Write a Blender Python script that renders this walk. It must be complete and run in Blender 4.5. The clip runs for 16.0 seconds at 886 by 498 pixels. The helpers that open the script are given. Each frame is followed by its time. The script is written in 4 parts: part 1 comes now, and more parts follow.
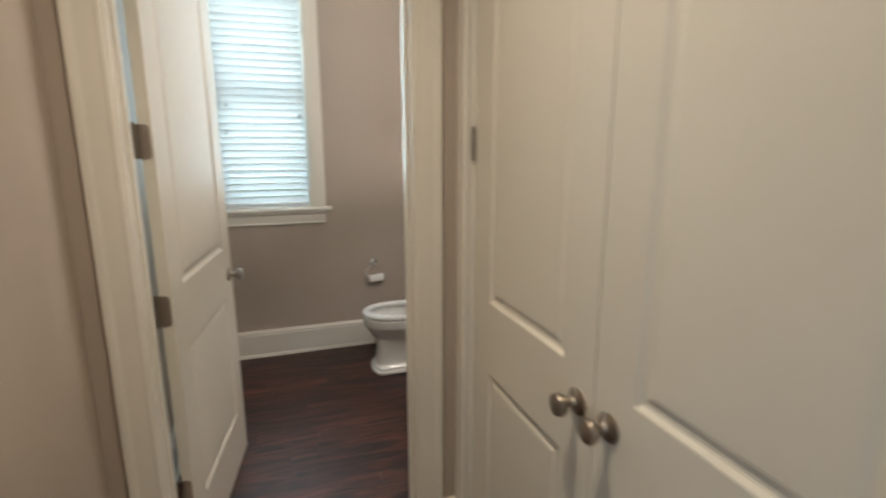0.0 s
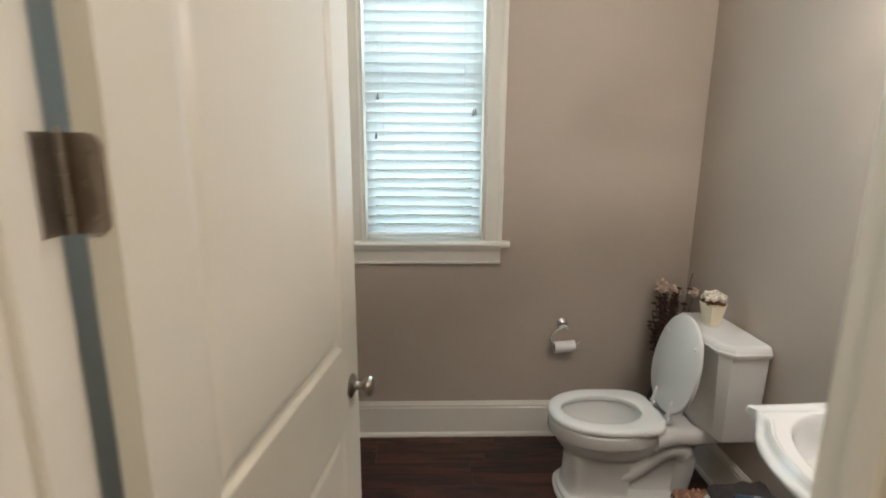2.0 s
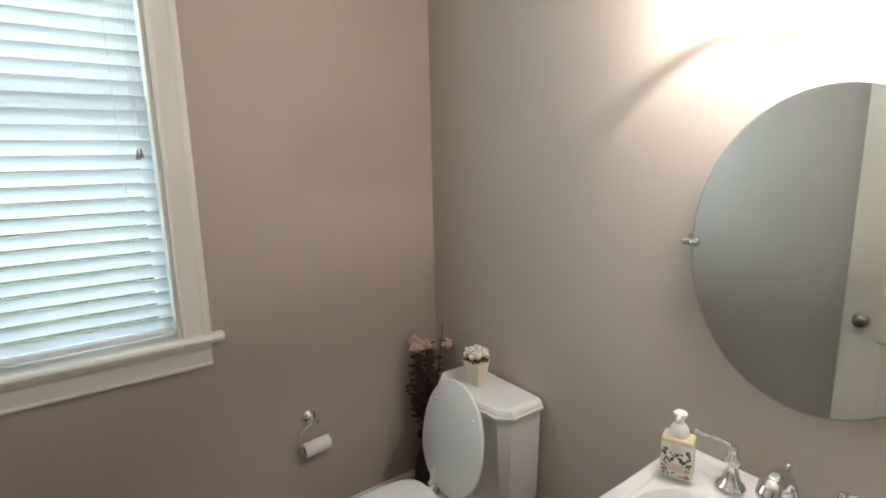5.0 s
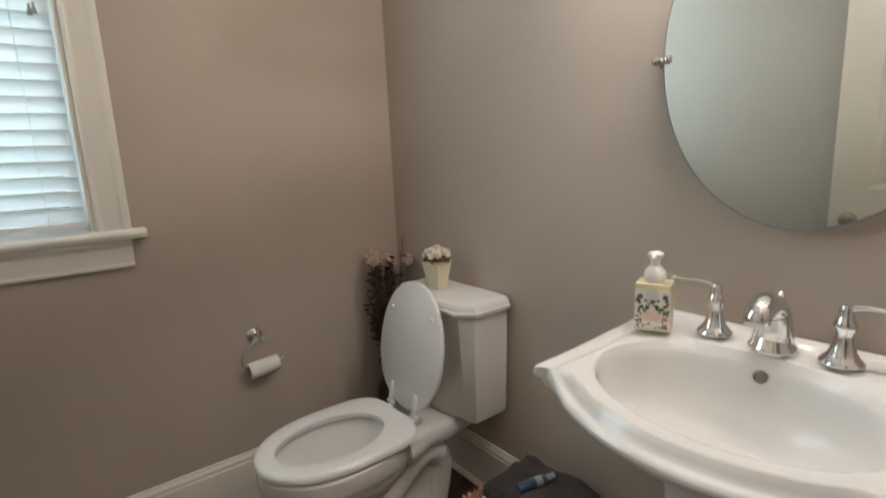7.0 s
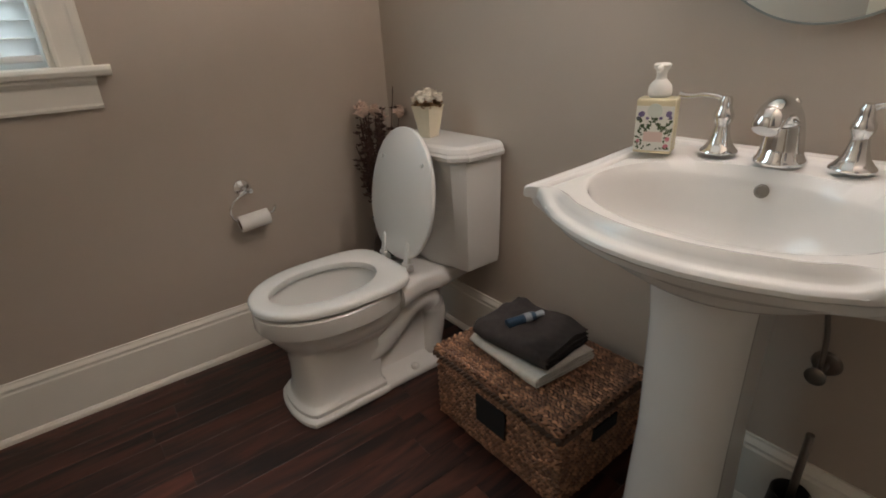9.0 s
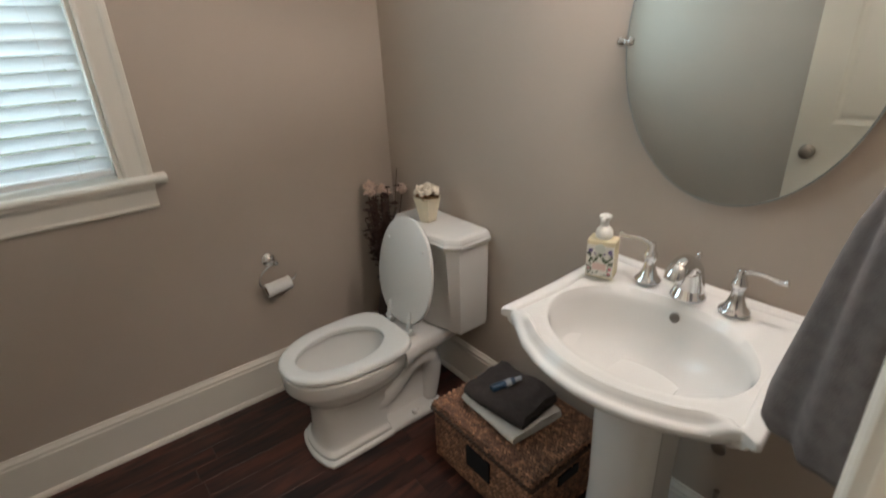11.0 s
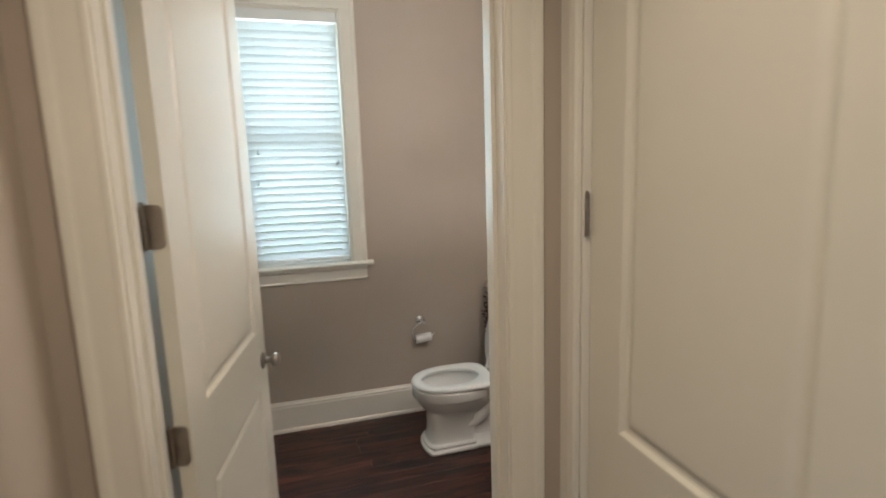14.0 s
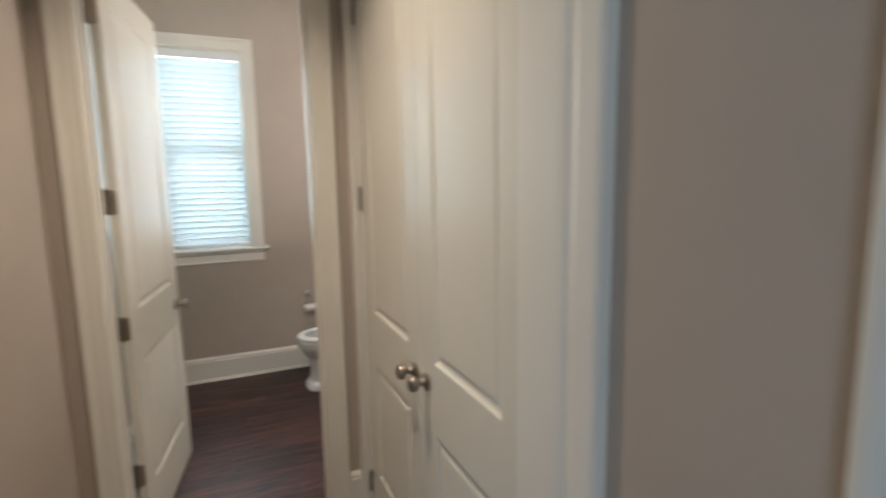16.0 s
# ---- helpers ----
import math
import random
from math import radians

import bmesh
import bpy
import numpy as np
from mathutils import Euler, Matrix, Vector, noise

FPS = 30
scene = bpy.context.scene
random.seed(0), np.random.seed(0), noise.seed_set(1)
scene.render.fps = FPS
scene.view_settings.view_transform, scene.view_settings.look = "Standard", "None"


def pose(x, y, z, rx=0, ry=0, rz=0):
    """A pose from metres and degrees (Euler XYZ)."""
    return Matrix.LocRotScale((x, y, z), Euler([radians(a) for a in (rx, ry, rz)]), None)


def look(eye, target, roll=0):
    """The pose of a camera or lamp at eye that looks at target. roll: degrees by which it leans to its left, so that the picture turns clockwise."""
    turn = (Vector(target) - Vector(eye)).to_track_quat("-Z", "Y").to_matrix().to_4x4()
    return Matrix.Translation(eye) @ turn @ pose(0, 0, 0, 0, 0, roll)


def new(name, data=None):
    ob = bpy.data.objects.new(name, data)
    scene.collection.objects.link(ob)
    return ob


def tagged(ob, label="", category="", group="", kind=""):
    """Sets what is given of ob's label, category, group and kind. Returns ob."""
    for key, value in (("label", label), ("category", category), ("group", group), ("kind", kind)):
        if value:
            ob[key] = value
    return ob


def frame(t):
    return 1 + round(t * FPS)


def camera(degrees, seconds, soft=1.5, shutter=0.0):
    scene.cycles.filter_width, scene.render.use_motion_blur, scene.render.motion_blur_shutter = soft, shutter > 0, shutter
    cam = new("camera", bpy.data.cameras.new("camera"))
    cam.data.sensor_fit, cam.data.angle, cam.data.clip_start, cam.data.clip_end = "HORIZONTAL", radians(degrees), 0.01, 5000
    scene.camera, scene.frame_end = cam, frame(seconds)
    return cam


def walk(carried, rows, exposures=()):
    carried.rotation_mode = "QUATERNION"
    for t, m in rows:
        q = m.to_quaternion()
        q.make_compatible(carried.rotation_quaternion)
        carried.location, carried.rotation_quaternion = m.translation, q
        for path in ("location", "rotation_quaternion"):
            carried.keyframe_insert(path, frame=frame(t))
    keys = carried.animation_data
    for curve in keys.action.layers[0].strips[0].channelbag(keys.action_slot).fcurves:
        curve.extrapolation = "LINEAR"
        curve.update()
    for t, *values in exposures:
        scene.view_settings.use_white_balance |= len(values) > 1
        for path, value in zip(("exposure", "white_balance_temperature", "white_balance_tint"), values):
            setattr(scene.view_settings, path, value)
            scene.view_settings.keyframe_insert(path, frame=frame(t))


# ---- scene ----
cam = camera(83.5, 16.0, soft=1.8, shutter=0.5)
PATH = [
    (0, (0.03, -0.12, 1.508), (0.657, 1.736, 1.101), -0.1),
    (0.5, (0.066, 0.138, 1.514), (0.304, 2.081, 1.105), 0.2),
    (1, (0.040, 0.454, 1.530), (0.083, 2.409, 1.114), 0.8),
    (1.5, (0.018, 0.781, 1.544), (0.045, 2.735, 1.121), 0.8),
    (2, (0.013, 1.075, 1.564), (0.065, 3.030, 1.147), 0.4),
    (2.5, (0.030, 1.315, 1.604), (0.272, 3.254, 1.187), 0.5),
    (3, (0.040, 1.495, 1.632), (0.661, 3.348, 1.255), 0.5),
    (3.5, (0.028, 1.596, 1.692), (0.923, 3.340, 1.311), 0.0),
    (4, (0.024, 1.636, 1.741), (1.05, 3.309, 1.359), -0.1),
    (6.5, (0.182, 1.69, 1.383), (1.384, 3.252, 1.043), -2.5),
    (7, (0.206, 1.701, 1.265), (1.399, 3.263, 0.896), -2.6),
    (7.5, (0.228, 1.697, 1.167), (1.401, 3.241, 0.677), -2.8),
    (8, (0.243, 1.707, 1.067), (1.385, 3.231, 0.454), -3.1),
    (10.5, (0.179, 1.614, 1.362), (1.251, 3.052, 0.477), -2.8),
    (11, (0.135, 1.549, 1.491), (1.243, 3.011, 0.694), -2.7),
    (11.5, (0.117, 1.482, 1.588), (1.263, 2.983, 0.932), -2.7),
    (12, (0.066, 1.394, 1.638), (1.240, 2.912, 1.097), -2.4),
    (12.5, (0.080, 1.242, 1.644), (1.236, 2.800, 1.185), -2.9),
    (13, (-0.025, 1.008, 1.618), (0.992, 2.686, 1.239), -2.9),
    (13.5, (-0.070, 0.682, 1.634), (0.700, 2.498, 1.302), -2.5),
    (14, (-0.008, 0.343, 1.619), (0.526, 2.248, 1.319), -1.9),
    (14.5, (0.010, -0.003, 1.618), (0.330, 1.951, 1.337), -1.8),
    (15, (0.021, -0.337, 1.602), (0.309, 1.624, 1.334), -1.6),
    (15.5, (0.070, -0.627, 1.589), (0.445, 1.319, 1.324), -0.5),
    (16, (0.083, -0.785, 1.585), (0.881, 1.029, 1.313), -1.0),
]

EXPOSURES = [(0.0, 0.02, 6500, 10), (2.5, 0.0, 6450, 10), (3.5, -0.06, 6400, 10), (4.0, -0.06, 6400, 10), (6.5, -0.12, 6550, 11), (7.5, -0.25, 6700, 14), (8.0, -0.34, 6800, 15), (10.5, -0.30, 6800, 16), (11.0, -0.22, 6600, 13), (12.0, -0.07, 6450, 10), (15.0, 0.0, 6450, 10), (16.0, 0.09, 6250, 11)]
walk(cam, [(t, look(eye, target, roll)) for t, eye, target, roll in PATH], EXPOSURES)

# ---- world and lights ----
world = bpy.data.worlds.new("sky")
scene.world = world
world.use_nodes = True
wn = world.node_tree.nodes
wl = world.node_tree.links
sky = wn.new("ShaderNodeTexSky")
sky.sky_type = 'NISHITA'
sky.sun_disc = False
sky.sun_elevation = radians(50)
sky.sun_rotation = radians(200)
wl.new(sky.outputs[0], wn["Background"].inputs[0])
wn["Background"].inputs[1].default_value = 0.15


def lamp(name, kind, m, energy, color=(1, 1, 1), size=0.1, size_y=None, angle=None, spread=180):
    data = bpy.data.lights.new(name, kind)
    data.energy, data.color = energy, color
    if kind == 'AREA':
        data.size, data.spread = size, radians(spread)
        if size_y:
            data.shape, data.size_y = 'RECTANGLE', size_y
    if kind == 'POINT':
        data.shadow_soft_size = size
    if kind == 'SUN':
        data.angle = angle
    ob = new(name, data)
    ob.matrix_world = m
    return ob


lamp("sun", 'SUN', look((0, 0, 10), (-2, 4, 0)), 5.0, (1.0, 0.95, 0.88), angle=radians(0.5))
lamp("window_daylight", 'AREA', look((-0.015, 3.86, 1.85), (-0.015, 2.0, 1.75)), 20, (0.78, 0.95, 1.0), 0.58, 1.5)
# added fill on the room side of the blind, boosting the window's daylight
lamp("window_fill_light", 'AREA', look((-0.015, 3.522, 1.92), (-0.015, 2.0, 1.92)), 11.8, (0.63, 0.89, 1.0), 0.55, 1.32)
# unseen warm ceiling source, assumed to light the hall; no fixture is modelled
lamp("hall_unseen_light", 'AREA', look((0.05, 0.62, 3.03), (0.05, 0.62, 0)), 10.8, (1.0, 0.845, 0.645), 0.16, spread=100)
# bluish lamp added out of view; the room behind has no modelled window
lamp("assumed_far_daylight", 'AREA', look((-2.0, -3.9, 1.6), (0.6, 0.0, 1.2)), 60, (0.62, 0.82, 1.0), 1.2, 1.6)
for vy in (2.256, 2.034, 1.812):
    lamp("vanity_bulb_light", 'POINT', pose(1.19, vy, 2.065), 13.5, (1.0, 0.935, 0.89), 0.008)


# ---- materials ----
def material(name, base, rough=0.5, metal=0.0, vary=0.0, vary_scale=3.0, bump=0.0, bump_scale=200.0, spec=0.5, coat=0.0, stretch=None, random_tint=0.0):
    m = bpy.data.materials.new(name)
    m.use_nodes = True
    n, l = m.node_tree.nodes, m.node_tree.links
    b = n["Principled BSDF"]
    b.inputs["Base Color"].default_value = (*base, 1)
    b.inputs["Roughness"].default_value = rough
    b.inputs["Metallic"].default_value = metal
    b.inputs["Specular IOR Level"].default_value = spec
    b.inputs["Coat Weight"].default_value = coat
    co = n.new("ShaderNodeTexCoord")
    src = co.outputs["Object"]
    if stretch:
        mp = n.new("ShaderNodeMapping")
        mp.inputs["Scale"].default_value = stretch
        l.new(src, mp.inputs[0])
        src = mp.outputs[0]
    col = None
    if vary:
        t = n.new("ShaderNodeTexNoise")
        t.inputs["Scale"].default_value = vary_scale
        t.inputs["Detail"].default_value = 6
        l.new(src, t.inputs["Vector"])
        mr = n.new("ShaderNodeMapRange")
        mr.inputs[1].default_value, mr.inputs[2].default_value = 0.3, 0.7
        mr.inputs[3].default_value, mr.inputs[4].default_value = 1 - vary, 1 + vary
        l.new(t.outputs[0], mr.inputs[0])
        hs = n.new("ShaderNodeHueSaturation")
        hs.inputs["Color"].default_value = (*base, 1)
        l.new(mr.outputs[0], hs.inputs["Value"])
        col = hs
        rr = n.new("ShaderNodeMapRange")
        rr.inputs[3].default_value, rr.inputs[4].default_value = max(0.02, rough - 0.06), min(1, rough + 0.06)
        l.new(t.outputs[0], rr.inputs[0])
        l.new(rr.outputs[0], b.inputs["Roughness"])
    if random_tint:
        oi = n.new("ShaderNodeObjectInfo")
        mr2 = n.new("ShaderNodeMapRange")
        mr2.inputs[3].default_value, mr2.inputs[4].default_value = 1 - random_tint, 1 + random_tint
        l.new(oi.outputs["Random"], mr2.inputs[0])
        hs2 = n.new("ShaderNodeHueSaturation")
        hs2.inputs["Color"].default_value = (*base, 1)
        if col:
            l.new(col.outputs[0], hs2.inputs["Color"])
        l.new(mr2.outputs[0], hs2.inputs["Value"])
        col = hs2
    if col:
        l.new(col.outputs[0], b.inputs["Base Color"])
    if bump:
        t2 = n.new("ShaderNodeTexNoise")
        t2.inputs["Scale"].default_value = bump_scale
        t2.inputs["Detail"].default_value = 4
        l.new(src, t2.inputs["Vector"])
        bp = n.new("ShaderNodeBump")
        bp.inputs["Strength"].default_value = bump
        bp.inputs["Distance"].default_value = 0.002
        l.new(t2.outputs[0], bp.inputs["Height"])
        l.new(bp.outputs[0], b.inputs["Normal"])
    return m


def wood_floor_material():
    m = bpy.data.materials.new("dark_stained_oak")
    m.use_nodes = True
    n, l = m.node_tree.nodes, m.node_tree.links
    b = n["Principled BSDF"]
    co = n.new("ShaderNodeTexCoord")
    oi = n.new("ShaderNodeObjectInfo")
    off = n.new("ShaderNodeVectorMath")
    off.operation = 'MULTIPLY_ADD'
    cmb = n.new("ShaderNodeCombineXYZ")
    for k in range(3):
        l.new(oi.outputs["Random"], cmb.inputs[k])
    off.inputs[1].default_value = (37, 53, 11)
    l.new(cmb.outputs[0], off.inputs[0])
    l.new(co.outputs["Object"], off.inputs[2])
    mp = n.new("ShaderNodeMapping")
    mp.inputs["Scale"].default_value = (1.7, 10, 10)
    l.new(off.outputs[0], mp.inputs[0])
    t = n.new("ShaderNodeTexNoise")
    t.inputs["Scale"].default_value, t.inputs["Detail"].default_value, t.inputs["Distortion"].default_value = 1.6, 9, 1.2
    l.new(mp.outputs[0], t.inputs["Vector"])
    fine = n.new("ShaderNodeTexNoise")
    fine.inputs["Scale"].default_value, fine.inputs["Detail"].default_value = 15, 4
    l.new(mp.outputs[0], fine.inputs["Vector"])
    ramp = n.new("ShaderNodeValToRGB")
    ramp.color_ramp.elements[0].position, ramp.color_ramp.elements[0].color = 0.37, (0.010, 0.0045, 0.0038, 1)
    ramp.color_ramp.elements[1].position, ramp.color_ramp.elements[1].color = 0.72, (0.108, 0.033, 0.021, 1)
    l.new(t.outputs[0], ramp.inputs[0])
    mr = n.new("ShaderNodeMapRange")
    mr.inputs[3].default_value, mr.inputs[4].default_value = 0.65, 1.3
    l.new(oi.outputs["Random"], mr.inputs[0])
    hs = n.new("ShaderNodeHueSaturation")
    l.new(ramp.outputs[0], hs.inputs["Color"])
    l.new(mr.outputs[0], hs.inputs["Value"])
    l.new(hs.outputs[0], b.inputs["Base Color"])
    rr = n.new("ShaderNodeMapRange")
    rr.inputs[3].default_value, rr.inputs[4].default_value = 0.34, 0.54
    l.new(fine.outputs[0], rr.inputs[0])
    l.new(rr.outputs[0], b.inputs["Roughness"])
    bp = n.new("ShaderNodeBump")
    bp.inputs["Strength"].default_value, bp.inputs["Distance"].default_value = 0.35, 0.001
    l.new(fine.outputs[0], bp.inputs["Height"])
    l.new(bp.outputs[0], b.inputs["Normal"])
    return m


def seagrass_material():
    """Dry plaited strands, each of its own tone, with fine fibres."""
    m = material("brown_seagrass", (0.285, 0.145, 0.086), 0.55, vary=0.35, vary_scale=45, bump=0.6, bump_scale=350)
    n, l = m.node_tree.nodes, m.node_tree.links
    b = n["Principled BSDF"]
    old = b.inputs["Base Color"].links[0].from_socket
    geo = n.new("ShaderNodeNewGeometry")
    ramp = n.new("ShaderNodeValToRGB")
    e = ramp.color_ramp.elements
    e[0].position, e[0].color = 0.0, (0.62, 0.58, 0.56, 1)
    e[1].position, e[1].color = 1.0, (1.75, 1.72, 1.65, 1)
    mid = e.new(0.55)
    mid.color = (1.0, 0.98, 0.96, 1)
    l.new(geo.outputs["Random Per Island"], ramp.inputs[0])
    mx = n.new("ShaderNodeVectorMath")
    mx.operation = 'MULTIPLY'
    l.new(old, mx.inputs[0])
    l.new(ramp.outputs[0], mx.inputs[1])
    l.new(mx.outputs[0], b.inputs["Base Color"])
    return m


def see_through(name, base, translucent, transparent, rough=0.4):
    """Thin stuff that lets part of the light through."""
    m = bpy.data.materials.new(name)
    m.use_nodes = True
    n, l = m.node_tree.nodes, m.node_tree.links
    b = n["Principled BSDF"]
    b.inputs["Base Color"].default_value = (*base, 1)
    b.inputs["Roughness"].default_value = rough
    tr = n.new("ShaderNodeBsdfTranslucent")
    tr.inputs[0].default_value = (*base, 1)
    mx = n.new("ShaderNodeMixShader")
    mx.inputs[0].default_value = translucent
    l.new(b.outputs[0], mx.inputs[1])
    l.new(tr.outputs[0], mx.inputs[2])
    tp = n.new("ShaderNodeBsdfTransparent")
    mx2 = n.new("ShaderNodeMixShader")
    mx2.inputs[0].default_value = transparent
    l.new(mx.outputs[0], mx2.inputs[1])
    l.new(tp.outputs[0], mx2.inputs[2])
    l.new(mx2.outputs[0], n["Material Output"].inputs[0])
    return m


def glowing(name, color, strength):
    m = bpy.data.materials.new(name)
    m.use_nodes = True
    b = m.node_tree.nodes["Principled BSDF"]
    b.inputs["Emission Color"].default_value = (*color, 1)
    b.inputs["Emission Strength"].default_value = strength
    return m


WALL = material("greige_wall_paint", (0.475, 0.404, 0.340), 0.62, vary=0.025, vary_scale=2.5, bump=0.10, bump_scale=260)
TRIM = material("white_trim_paint", (0.81, 0.77, 0.695), 0.34, vary=0.02, vary_scale=4, bump=0.03, bump_scale=120)
DOOR = material("white_door_paint", (0.72, 0.68, 0.595), 0.36, vary=0.02, vary_scale=3, bump=0.04, bump_scale=90)
CEIL = material("ceiling_paint", (0.82, 0.80, 0.76), 0.8, bump=0.1, bump_scale=150)
FLOOR = wood_floor_material()
GROUT = material("dark_subfloor", (0.008, 0.005, 0.004), 0.8)
PORC = material("white_porcelain", (0.73, 0.72, 0.695), 0.08, vary=0.012, vary_scale=5)
SEATP = material("white_seat_plastic", (0.72, 0.72, 0.70), 0.22, vary=0.015, vary_scale=6)
CHROME = material("polished_chrome", (0.78, 0.79, 0.80), 0.07, 1.0, vary=0.02, vary_scale=20)
NICKEL = material("brushed_nickel", (0.38, 0.33, 0.285), 0.30, 1.0, vary=0.06, vary_scale=40)
SATIN = material("satin_nickel", (0.58, 0.56, 0.53), 0.26, 1.0, vary=0.05, vary_scale=40)
MIRROR = material("mirror_silver", (0.80, 0.86, 0.86), 0.015, 1.0)
GLASSEDGE = material("ground_glass_edge", (0.27, 0.29, 0.28), 0.5, vary=0.08, vary_scale=30)
VINYL = material("white_window_vinyl", (0.82, 0.84, 0.84), 0.4, vary=0.02)
SLAT = see_through("white_blind_slat", (0.80, 0.83, 0.84), 0.45, 0.0, 0.4)
CORD = material("white_cord", (0.7, 0.7, 0.68), 0.8)
TASSEL = material("grey_cord_tassel", (0.30, 0.31, 0.32), 0.5)
SHADE = see_through("frosted_glass_shade", (0.92, 0.90, 0.86), 0.7, 0.72, 0.3)
RIM = material("thick_glass_rim", (0.75, 0.73, 0.7), 0.2)
BULB = glowing("lit_bulb", (1.0, 0.86, 0.66), 60)
_n, _l = BULB.node_tree.nodes, BULB.node_tree.links
_t = _n.new("ShaderNodeBsdfTransparent")
_m = _n.new("ShaderNodeMixShader")
_m.inputs[0].default_value = 0.9
_l.new(_n["Principled BSDF"].outputs[0], _m.inputs[1])
_l.new(_t.outputs[0], _m.inputs[2])
_l.new(_m.outputs[0], _n["Material Output"].inputs[0])
PAPER = material("toilet_paper", (0.80, 0.78, 0.75), 0.9, bump=0.25, bump_scale=400)
CARD = material("cardboard_tube", (0.24, 0.17, 0.11), 0.9)
WICKER = seagrass_material()
WICKERD = material("dark_twisted_seagrass", (0.075, 0.04, 0.024), 0.65, vary=0.3, vary_scale=60)
SLOTBLACK = material("black_slot_slab", (0.012, 0.011, 0.011), 0.9)
DARKTOWEL = material("charcoal_terry", (0.043, 0.034, 0.032), 0.95, vary=0.25, vary_scale=60, bump=0.9, bump_scale=500)
WHITETOWEL = material("white_terry", (0.66, 0.63, 0.57), 0.95, vary=0.06, vary_scale=60, bump=0.8, bump_scale=500)
GREYTOWEL = material("grey_terry", (0.165, 0.147, 0.145), 0.95, vary=0.15, vary_scale=50, bump=0.9, bump_scale=450)
BLUETUBE = material("blue_tube_plastic", (0.022, 0.06, 0.11), 0.3, vary=0.3, vary_scale=60)
TUBEWHITE = material("white_tube_label", (0.36, 0.40, 0.44), 0.4)
CREAM = material("cream_ceramic", (0.74, 0.66, 0.50), 0.4, vary=0.05, vary_scale=20, bump=0.1, bump_scale=80)
PETAL = material("cream_petal", (0.76, 0.69, 0.59), 0.8, vary=0.12, vary_scale=60)
PETALPINK = material("dried_pink_petal", (0.68, 0.52, 0.43), 0.85, vary=0.2, vary_scale=70)
TWIG = material("dried_brown_twig", (0.085, 0.045, 0.034), 0.85, vary=0.3, vary_scale=60)
MOSS = material("brown_dried_filler", (0.27, 0.15, 0.07), 0.9, vary=0.4, vary_scale=90)
DARKVASE = material("dark_floor_vase", (0.035, 0.02, 0.015), 0.4, vary=0.2, vary_scale=20)
SOAP = material("yellow_soap_bottle", (0.72, 0.63, 0.42), 0.25, vary=0.05, vary_scale=30)
LABEL = material("cream_paper_label", (0.74, 0.72, 0.65), 0.6)
LEAFINK = material("green_printed_leaves", (0.06, 0.09, 0.035), 0.6)
VIOLET = material("violet_printed_flowers", (0.16, 0.12, 0.24), 0.6)
ROSE = material("rose_printed_flowers", (0.62, 0.22, 0.26), 0.6)
SEAL = material("pale_embossed_seal", (0.60, 0.63, 0.55), 0.45)
PINKBOX = material("pink_printed_panel", (0.70, 0.52, 0.46), 0.6)
PUMP = material("translucent_white_pump", (0.78, 0.76, 0.71), 0.35)
BLACK = material("black_rubber_and_hole_shade", (0.02, 0.019, 0.018), 0.5)
OVERFLOW = material("overflow_and_shaded_valve_steel", (0.25, 0.23, 0.21), 0.3, 1.0)
LAWN = material("lawn", (0.10, 0.15, 0.04), 0.9, vary=0.4, vary_scale=1.5, bump=0.6, bump_scale=40)
LEAVES = material("hedge_leaves", (0.06, 0.10, 0.025), 0.7, vary=0.4, vary_scale=9)
WATER = see_through("toilet_water", (0.55, 0.55, 0.52), 0.0, 0.75, 0.02)
GLASS = bpy.data.materials.new("window_glass")
GLASS.use_nodes = True
_n, _l = GLASS.node_tree.nodes, GLASS.node_tree.links
_g = _n.new("ShaderNodeBsdfGlossy")
_g.inputs["Roughness"].default_value = 0.01
_t = _n.new("ShaderNodeBsdfTransparent")
_m = _n.new("ShaderNodeMixShader")
_m.inputs[0].default_value = 0.06
_l.new(_t.outputs[0], _m.inputs[1])
_l.new(_g.outputs[0], _m.inputs[2])
_l.new(_m.outputs[0], _n["Material Output"].inputs[0])


# ---- mesh helpers ----
def part(name, bm, mat, parent=None, label="", smooth=False, bevel=0.0, segs=2):
    if bevel:
        bmesh.ops.bevel(bm, geom=[e for e in bm.edges if len(e.link_faces) == 2 and e.calc_face_angle(0) > 0.5], offset=bevel, segments=segs, affect='EDGES', profile=0.6)
    bmesh.ops.recalc_face_normals(bm, faces=bm.faces)
    me = bpy.data.meshes.new(name)
    bm.to_mesh(me)
    bm.free()
    me.materials.append(mat)
    if smooth:
        for p in me.polygons:
            p.use_smooth = True
        if smooth is not True:
            me.set_sharp_from_angle(angle=radians(smooth))
    ob = new(name, me)
    if parent:
        ob.parent = parent
    if label:
        ob["label"] = label
    return ob


def thing(name, m, label, category, group="", kind=""):
    ob = new(name)
    ob.empty_display_size = 0.05
    ob.matrix_world = m
    return tagged(ob, label, category, group, kind)


def structure(name, bm, mat, label="", smooth=False, bevel=0.0):
    ob = part(name, bm, mat, None, "", smooth, bevel)
    return tagged(ob, label, "", "", "structure")


def add_box(bm, x0, x1, y0, y1, z0, z1):
    m = Matrix.Translation(((x0 + x1) / 2, (y0 + y1) / 2, (z0 + z1) / 2)) @ Matrix.Diagonal((abs(x1 - x0), abs(y1 - y0), abs(z1 - z0), 1))
    return bmesh.ops.create_cube(bm, size=1, matrix=m)["verts"]


def boxes(*bs):
    bm = bmesh.new()
    for b in bs:
        add_box(bm, *b)
    return bm


